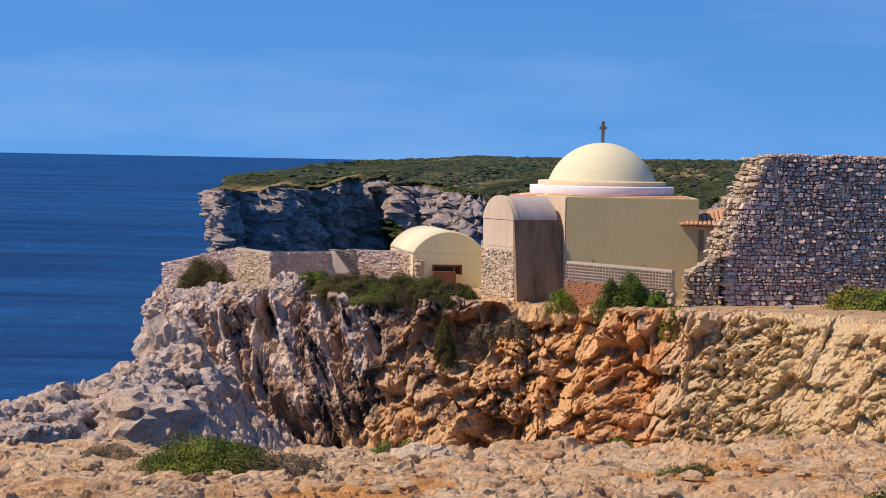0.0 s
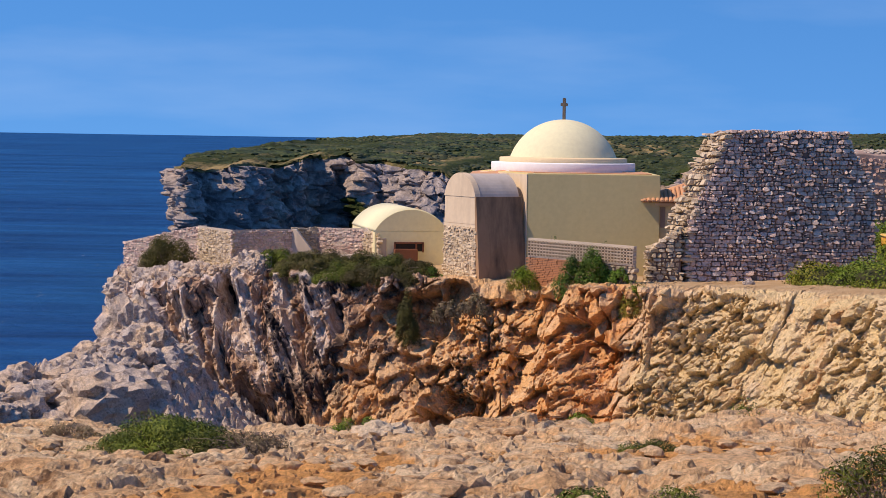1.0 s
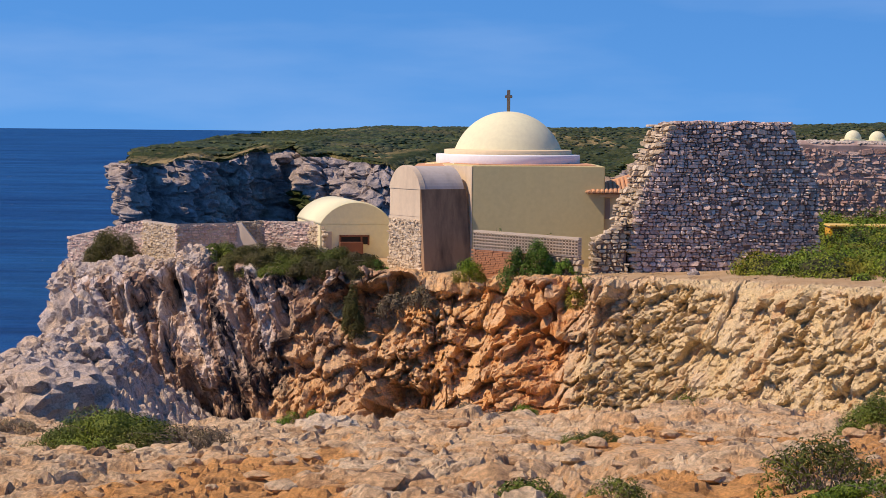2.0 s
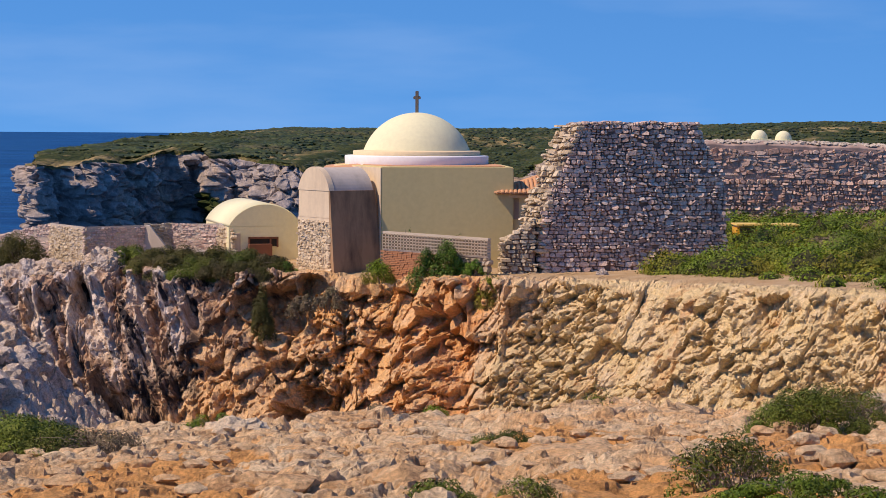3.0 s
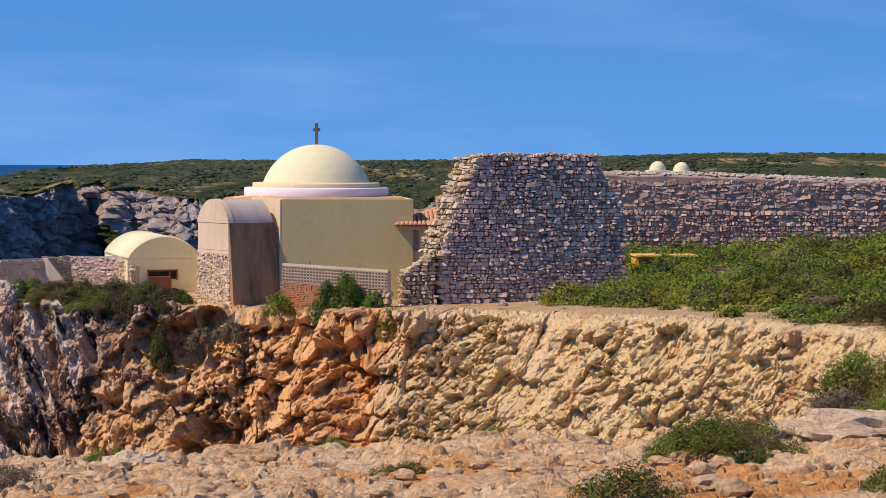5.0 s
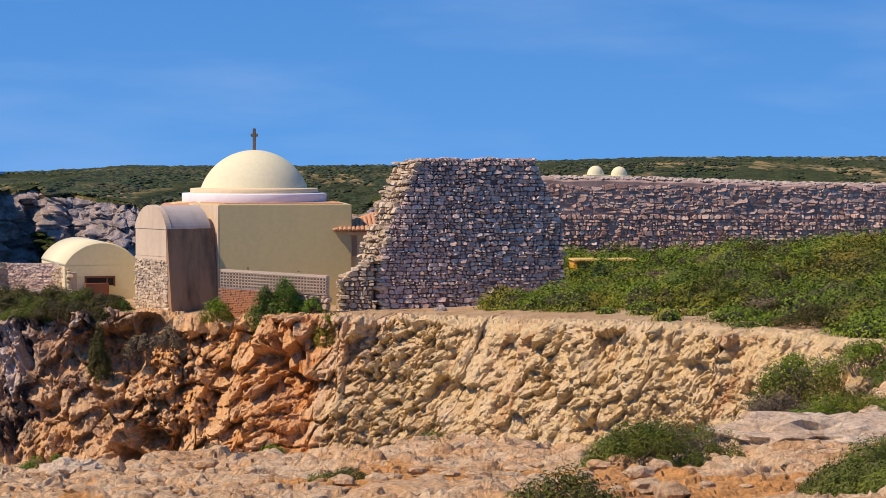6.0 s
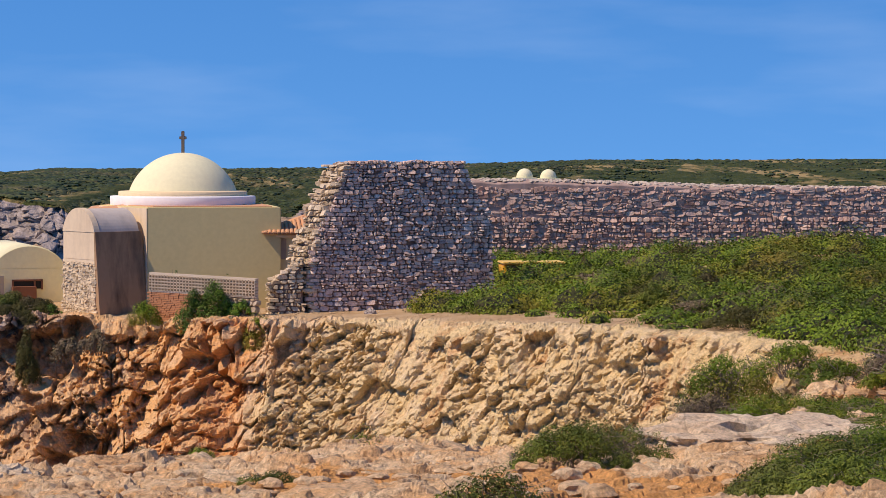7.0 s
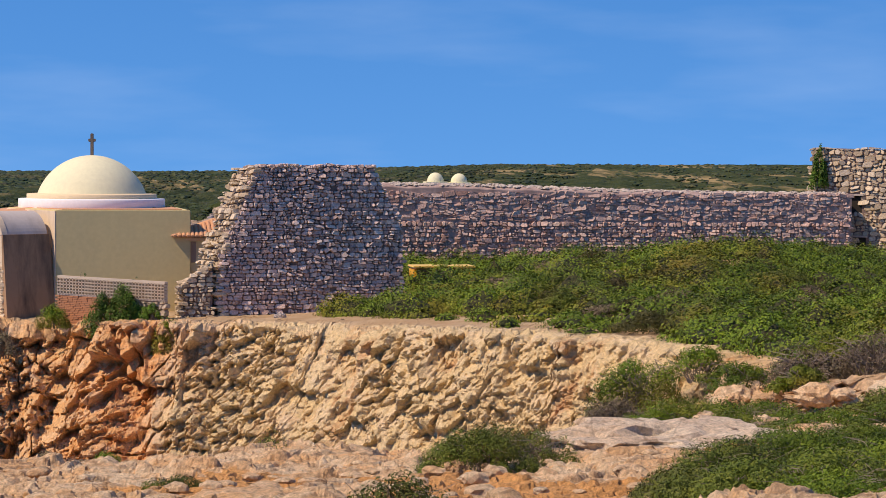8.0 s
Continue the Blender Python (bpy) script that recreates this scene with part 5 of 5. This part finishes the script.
bush("bright_bush", "bright green leafy bush beside the annex", (-4.5, 98.0, -5.4), (0.8, 0.6, 0.7), M_BRIGHT, 0.08, 12, 120, 5, 0.02, 41)
bush("cliff_creeper", "dark creeper hanging down the cliff", (-5.2, 95.6, -7.9), (0.50, 0.5, 2.3), M_HEDGE, 0.055, 26, 260, 4, 0.02, 42, category="creeper")
bush("cliff_creeper", "greyish creeper on the cliff below the annex", (-3.6, 95.6, -7.0), (0.6, 0.5, 1.1), M_DRYLEAF, 0.07, 14, 110, 6, 0.02, 43, category="creeper")
bush("cliff_creeper", "dry brown creeper hanging below the annex", (-2.4, 95.6, -6.7), (0.9, 0.5, 1.0), M_DRYLEAF, 0.06, 18, 120, 20, 0.02, 49, category="creeper")
bush("low_bush", "brownish green bush at the foot of the annex", (-0.4, 96.0, -5.5), (0.75, 0.6, 0.95), M_SCRUB, 0.05, 24, 120, 8, 0.02, 44)
bush("fig_bush", "bright green fig bush before the lattice parapet", (2.3, 94.5, -5.7), (1.6, 0.8, 2.0), M_BRIGHT, 0.075, 26, 220, 14, 0.025, 45)
bush("fig_bush", "small bright green fig shoots at the parapet", (3.6, 94.2, -5.2), (0.7, 0.5, 0.9), M_BRIGHT, 0.07, 12, 150, 8, 0.02, 46)
bush("olive_bush", "olive green bush on the rim of the cliff", (4.25, 91.3, -6.4), (0.75, 0.6, 1.6), M_SCRUB, 0.05, 28, 130, 8, 0.02, 47)
bush("dry_grass", "dry straw-coloured grass on the cliff edge", (3.1, 93.2, -5.5), (0.7, 0.5, 0.6), M_DRYLEAF, 0.09, 10, 90, 10, 0.015, 48, category="grass")
for i, (x, y, h) in enumerate([(1.0, 97.6, 1.1), (3.0, 96.6, 0.9)]):
    bush("sapling", "thin sapling rising above the parapet", (x, y - 1.2, -4.1), (0.22, 0.2, h), M_BRIGHT, 0.07, 5, 8, 4, 0.02, 50 + i, "saplings at the parapet", "sapling")

# foreground
bush("juniper_bush", "wide green juniper bush with dry brown edge on rock", (-4.2, 26.3, ground_near(-4.2, 26.3) - 0.05), (1.05, 0.75, 0.47), M_LEAF, 0.022, 50, 330, 30, 0.010, 61)
bush("dry_bush", "dry brown twiggy scrub beside the juniper", (-3.25, 26.0, ground_near(-3.25, 26.0) - 0.05), (0.55, 0.5, 0.38), M_DRYLEAF, 0.020, 18, 110, 80, 0.007, 62)
bush("dry_bush", "dry brown scrub among boulders", (-6.3, 31.0, ground_near(-6.3, 31.0) - 0.05), (0.5, 0.4, 0.28), M_DRYLEAF, 0.02, 14, 110, 40, 0.006, 63)
bush("grass_tuft", "yellow-green grass tuft behind a stone", (-2.3, 30.9, ground_near(-2.3, 30.9) - 0.05), (0.55, 0.3, 0.33), M_SCRUB, 0.022, 14, 150, 60, 0.004, 64, category="grass")
bush("weed_patch", "low grey-green weeds on the rock edge", (-0.1, 32.9, ground_near(-0.1, 32.6) - 0.08), (0.8, 0.35, 0.30), M_DRYLEAF, 0.02, 16, 130, 40, 0.005, 65, category="weeds")
bush("weed_patch", "low green weeds on the rock edge", (0.7, 32.6, ground_near(0.7, 32.4) - 0.08), (0.5, 0.3, 0.26), M_SCRUB, 0.02, 12, 120, 20, 0.005, 66, category="weeds")
bush("twiggy_bush", "thin twiggy shrub on the edge of the cove", (3.05, 32.2, ground_near(3.05, 32.2) - 0.1), (0.48, 0.4, 0.50), M_SCRUB, 0.024, 12, 40, 50, 0.007, 67)
bush("juniper_bush", "dark green juniper cushion on rock", (5.05, 26.9, ground_near(5.05, 26.9) - 0.06), (0.78, 0.55, 0.62), M_LEAF, 0.022, 30, 260, 20, 0.008, 68)
bush("dry_bush", "grey twiggy scrub beside the juniper cushion", (5.9, 28.0, ground_near(5.9, 28.0) - 0.05), (0.65, 0.5, 0.52), M_LEAF, 0.022, 18, 150, 90, 0.007, 69)
bush("laurel_bush", "open leafy shrub with reddish twigs", (2.72, 17.7, ground_near(2.72, 17.7) - 0.03), (0.60, 0.45, 0.48), M_LEAF, 0.026, 20, 70, 60, 0.006, 70)
bush("laurel_bush", "small leafy shrub on pale rock", (1.1, 17.2, ground_near(1.1, 17.2) - 0.03), (0.26, 0.25, 0.24), M_LEAF, 0.018, 12, 60, 25, 0.005, 71)
bush("laurel_bush", "low leafy shrub in a crack of the rock", (0.4, 17.0, ground_near(0.4, 17.0) - 0.03), (0.32, 0.28, 0.24), M_LEAF, 0.022, 14, 60, 25, 0.005, 73)
bush("low_scrub", "low bright green scrub on orange soil", (3.1, 16.6, ground_near(3.1, 16.6) - 0.03), (0.75, 0.4, 0.21), M_SCRUB, 0.022, 26, 130, 20, 0.005, 74)
bush("mat_plant", "flat dark green mat plant in a rock hollow", (1.32, 25.1, ground_near(1.32, 25.1)), (0.42, 0.4, 0.2), M_LEAF, 0.016, 12, 120, 0, 0.005, 72, category="plant")
for i, (x, y, r, h) in enumerate([(5.75, 19.8, 0.62, 0.30), (6.7, 21.0, 0.75, 0.30), (7.7, 22.4, 0.85, 0.34), (8.7, 23.6, 0.9, 0.36), (9.6, 24.6, 1.0, 0.45), (6.7, 19.2, 0.75, 0.32), (7.8, 20.7, 0.95, 0.34), (8.9, 22.1, 1.1, 0.38), (10.5, 25.2, 1.1, 0.5)]):
    bush("scrub_bush", "bright green low scrub with dry grey twigs", (x, y, ground_near(x, y) - 0.06), (r, r, h), M_SCRUB if i % 3 else M_LEAF, 0.022, 40, 260, 60, 0.007, 80 + i, "scrub on the near slope")
for i, (x, y, r, h) in enumerate([(6.6, 21.6, 0.75, 0.5), (7.6, 22.4, 0.85, 0.55), (8.6, 23.4, 0.8, 0.5), (7.1, 20.0, 0.65, 0.45), (8.2, 20.8, 0.75, 0.5), (9.4, 22.3, 0.8, 0.5), (6.1, 19.4, 0.55, 0.4), (9.2, 24.8, 0.8, 0.5)]):
    bush("scrub_bush", "bright green low scrub with dry grey twigs", (x, y, ground_near(x, y) - 0.06), (r, r, h), M_SCRUB if i % 3 else M_LEAF, 0.022, 40, 260, 60, 0.007, 300 + i, "scrub on the near slope")

# head of the cove
bush("grey_shrub", "large dark shrub with grey twigs at the cove's head", (16.9, 65.5, -6.0), (1.5, 1.3, 1.9), M_SCRUB, 0.055, 34, 170, 60, 0.025, 101)
bush("grey_shrub", "dark shrub below the cliff's end", (15.4, 62.4, -6.2), (1.1, 1.0, 1.2), M_DRYLEAF, 0.05, 24, 130, 50, 0.02, 102)
bush("grey_shrub", "olive shrub on the cove's bank", (18.9, 66.0, -5.0), (1.2, 1.0, 1.1), M_SCRUB, 0.055, 22, 140, 30, 0.02, 103)
for i, (x, y, r, h, m) in enumerate([(17.7, 52.0, 1.2, 1.0, 1), (19.0, 51.2, 1.5, 1.25, 1), (20.5, 52.2, 1.6, 1.4, 0), (18.6, 53.8, 1.5, 1.2, 0), (22.2, 52.0, 1.6, 1.3, 0), (16.6, 54.0, 0.9, 0.8, 0), (19.6, 49.8, 1.0, 0.7, 1), (17.0, 50.6, 0.8, 0.6, 0)]):
    bush("dry_juniper", "sprawling juniper with bare grey branches", (x, y, ground_far(x, y) - 0.15), (r, r * 0.8, h), M_DRYLEAF if m else M_SCRUB, 0.05, 24, 140, 90 if m else 30, 0.022, 110 + i, "junipers on the bank")
rng = np.random.default_rng(77)
for i in range(60):
    x, y = rng.uniform(9.5, 18), rng.uniform(33.5, 44.5)
    if x < 0.245 * y + 0.5:
        continue
    r = rng.uniform(0.7, 1.3)
    bush("ground_scrub", "low green scrub in the hollow", (x, y, ground_near(x, y) - 0.08), (r, r * 0.8, rng.uniform(0.3, 0.55)), (M_SCRUB, M_DRYLEAF, M_LEAF, M_SCRUB)[i % 4], 0.032, 22, 150, 20, 0.01, 130 + i, "scrub in the hollow")


# scrub that covers the plateau: too many cushions to count
def plateau_scrub():
    rng = np.random.default_rng(200)
    bm = bmesh.new()
    bmesh.ops.create_icosphere(bm, subdivisions=1, radius=1)
    ball = np.array([v.co[:] for v in bm.verts])
    tris = np.array([[v.index for v in f.verts] for f in bm.faces])
    bm.free()
    C, N, CV, CF = [], [], [], []
    n = 0
    while n < 1500:
        x, y = rng.uniform(9, 62), rng.uniform(50, 116.2)
        if x / y > 0.42:
            continue
        front = np.interp(x, [9, 11, 12, 13, 15.6, 18.4, 20, 22, 24, 62], [95.5, 94, 91, 85.5, 80.0, 75.0, 70.5, 62.0, 54.0, 48.0])
        if y < front + rng.normal(0, 0.8) or (x < 15.6 and y > 94.8) or (15.8 < x < 19.2 and 102.6 < y < 106.5):
            continue
        q = np.array([[x, y, 0.0]])
        lush = float(fbm(q * 0.16, 3, 211)[0])
        if lush < -0.45 and rng.random() < 0.7:
            continue
        r = rng.uniform(0.45, 1.7) * rng.uniform(0.6, 1.0)
        h = min(1.25, 0.12 + 0.75 * r * rng.uniform(0.35, 1.3) + 0.15 * max(0.0, lush))
        z = ground_far(x, y)
        k = int(140 + 560 * r * r)
        d = rng.normal(0, 1, (k, 3))
        d[:, 2] = np.abs(d[:, 2])
        d /= np.linalg.norm(d, axis=1)[:, None]
        s = rng.uniform(0.82, 1.10, k) * (1 + 0.36 * vnoise(d * 2.6 + x, 217))
        # solid dark core under the leaves, so that gaps look shaded
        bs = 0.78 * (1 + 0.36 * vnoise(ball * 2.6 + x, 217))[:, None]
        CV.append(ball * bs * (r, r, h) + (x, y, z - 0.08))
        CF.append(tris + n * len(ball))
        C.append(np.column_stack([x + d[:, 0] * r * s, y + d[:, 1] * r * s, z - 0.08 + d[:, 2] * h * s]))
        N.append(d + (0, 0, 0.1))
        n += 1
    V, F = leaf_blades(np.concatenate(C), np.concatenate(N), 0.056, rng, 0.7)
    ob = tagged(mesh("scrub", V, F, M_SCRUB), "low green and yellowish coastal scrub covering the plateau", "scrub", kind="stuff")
    mesh("brushwood", np.concatenate(CV), np.concatenate(CF), M_CORE_SHADE, ob, "dark solid cores that stand in for shade between the leaves")["kind"] = "stuff"


plateau_scrub()
rng = np.random.default_rng(230)
for i in range(34):
    y = rng.uniform(72, 110)
    x = np.interp(y, [72, 80, 86, 93, 110], [20.5, 17.5, 15.5, 15.8, 21.0]) + rng.uniform(0, 14)
    r = rng.uniform(0.7, 1.6)
    bush("plateau_bush", ("dark green cushion bush among low scrub", "yellowish green cushion bush among low scrub", "brownish cushion bush among low scrub")[i % 3],
         (x, y, ground_far(x, y) - 0.05), (r, r * 0.9, rng.uniform(0.65, 1.0)), (M_HEDGE, M_LEAF, M_DRYLEAF)[i % 3], 0.055, 20, 190, 0, 0.02, 240 + i, "cushion bushes on the plateau")


def far_scrub():
    """Cushions of scrub on the far headland."""
    rng = np.random.default_rng(300)
    V, F, n = [], [], 0
    u, S = spline(FAR, 1600, True)
    for i in range(13000):
        k = rng.integers(90, 1600)
        f = rng.uniform(0.0, 1.0) ** 1.2
        q = S[k, 0:3] + (S[k, 5:8] - S[k, 0:3]) * f
        q[2] += 1.2 * math.sin(f * math.pi) * float(smooth(u[k], 5.0, 7.0))
        if u[k] < 6 and float(fbm(q[None] * 0.05, 2, 305)[0]) < 0.3:
            continue
        v, g = SHAPES[rng.integers(14)]
        r = rng.uniform(0.6, 1.9)
        V.append(v * (r * 1.6, r * 1.6, r * 0.62) + q)
        F.extend([tuple(a + n for a in t) for t in g])
        n += len(v)
    tagged(mesh("far_scrub", np.concatenate(V), F, M_FARSCRUB), "dark green scrub on the far headland", "scrub", kind="stuff")


M_FARSCRUB = leaf_mat("far_scrub", ((0.0, (0.022, 0.038, 0.010)), (0.5, (0.045, 0.065, 0.016)), (1.0, (0.09, 0.10, 0.025))), (0.11, 0.095, 0.035), 0.03)
far_scrub()
bush("ivy", "ivy over the corner of the gatehouse", (40.6, 118.9, 0.2), (0.5, 0.4, 2.2), M_BRIGHT, 0.1, 18, 90, 0, 0.02, 150, category="ivy")


# ---------- loose boulders ----------
def boulder(name, label, place, size, mat, seed, group="", turn=0.0, fine=4):
    rng = np.random.default_rng(seed)
    bm = bmesh.new()
    bmesh.ops.create_icosphere(bm, subdivisions=fine, radius=1)
    p = np.array([v.co[:] for v in bm.verts])
    f1, e1 = facets(p * 1.1 + seed * 3.1, seed)
    f2, e2 = facets(p * 3.0 + seed, seed + 1)
    f3, e3 = facets(p * 6.5 + seed, seed + 2, 0.2)
    r = 1 + 0.05 * f3 - 0.10 * (1 - smooth(e2, 0, 0.10)) + 0.30 * f1 + 0.16 * f2 + 0.11 * fbm(p * 3, 5, seed, 0.6)
    for v, k in zip(bm.verts, r):
        v.co = Vector((v.co.x * size[0] * k, v.co.y * size[1] * k, v.co.z * size[2] * k))
    ob = part(name, bm, mat)
    tagged(ob, label, "boulder", group)
    ob.location, ob.rotation_euler = place, (0, 0, turn)
    return ob


boulder("boulder", "rounded pale boulder on the edge of the cove", (-1.9, 29.3, ground_near(-1.9, 29.3) + 0.08), (0.36, 0.35, 0.22), M_SLAB, 3)
boulder("slab_rock", "broad flat pale limestone slab", (8.1, 30.6, ground_near(8.1, 30.6) + 0.05), (1.5, 1.3, 0.34), M_SLAB, 5)
boulder("slab_rock", "low pale limestone slab", (9.5, 31.6, ground_near(9.5, 31.6) + 0.04), (1.1, 1.0, 0.27), M_SLAB, 6)
boulder("boulder", "squarish pale stone on orange soil", (4.66, 26.6, ground_near(4.66, 26.6) + 0.02), (0.17, 0.17, 0.13), M_PAVE, 8)
boulder("slab_rock", "large smooth pale rock with a rounded top", (1.9, 22.6, ground_near(1.9, 22.6) - 0.02), (0.62, 0.9, 0.16), M_PAVE, 9)
boulder("boulder", "large beige boulder below the cliff", (-15.2, 80.5, -8.6), (2.1, 1.8, 1.3), M_SPUR, 11)
boulder("boulder", "rounded cream rock at the corner of the cliff", (-17.6, 99.5, -8.0), (1.2, 1.2, 1.5), M_SPUR, 12)
boulder("boulder", "white knobbly rock on the tip of the headland", (-18.9, 104.4, -6.4), (0.9, 0.9, 0.65), M_SPUR, 13)
boulder("boulder", "pale block at the foot of the ruined wall", (8.9, 93.4, -4.85), (0.25, 0.22, 0.16), M_SPUR, 14)
rng = np.random.default_rng(400)
for i in range(300):
    y = rng.uniform(64, 98)
    mid = np.interp(y, [62, 78, 84, 92, 97], [-23.0, -19.5, -17.8, -17.2, -17.2])
    x = mid + rng.uniform(-2.6, 2.8)
    s = rng.uniform(0.22, 0.62) * (1.7 if i % 9 == 0 else 1.0)
    boulder("spur_boulder", "pale grey angular limestone boulder on the slope", (x, y, float(spur_height(np.array(x), np.array(y))) + s * 0.2), (s * rng.uniform(0.9, 1.3), s, s * rng.uniform(0.6, 0.95)), M_SPUR, 700 + i, "boulders on the spur", rng.uniform(0, 6), 4 if i % 9 == 0 else 3)
for i in range(230):
    x, y = rng.uniform(-8, 9.5), rng.uniform(18, 33)
    s = rng.uniform(0.05, 0.15) * (1.5 if i % 12 == 0 else 1)
    boulder("stone", "loose pale limestone on the ground", (x, y, ground_near(x, y) + s * 0.15 + 0.05), (s * rng.uniform(0.9, 1.7), s, s * rng.uniform(0.35, 0.6)), M_PAVE, 500 + i, "loose stones in the foreground", rng.uniform(0, 6), 2)
for i in range(34):
    x = rng.uniform(-18.6, -11.8)
    y = np.interp(x, [-18.6, -13.6, -9], [104.4, 101.6, 99.6]) + rng.uniform(-0.4, 0.9)
    s = rng.uniform(0.3, 0.75)
    boulder("rim_rock", "white knobbly limestone on the cliff's rim", (x, y, ground_far(x, y) + 0.05), (s, s * 0.9, s * rng.uniform(0.6, 1.1)), M_SPUR, 600 + i, "knobbly rocks on the rim", rng.uniform(0, 6))
for i in range(46):
    t = rng.uniform(0, 1)
    x, y = (15.4 + 2.2 * t, 52.5 + 1.5 * t) if i % 2 else (16.5 + 6 * t, 47.0 - 1.2 * t)
    x, y = x + rng.normal(0, 0.3), y + rng.normal(0, 0.4)
    s = rng.uniform(0.15, 0.45)
    boulder("bank_rock", "ochre broken rock in the eroded bank", (x, y, ground_far(x, y) - 0.35 + rng.uniform(-0.3, 0.3)), (s * 1.3, s, s * 0.7), M_PAVE, 900 + i, "broken rocks in the bank", rng.uniform(0, 6), 3)
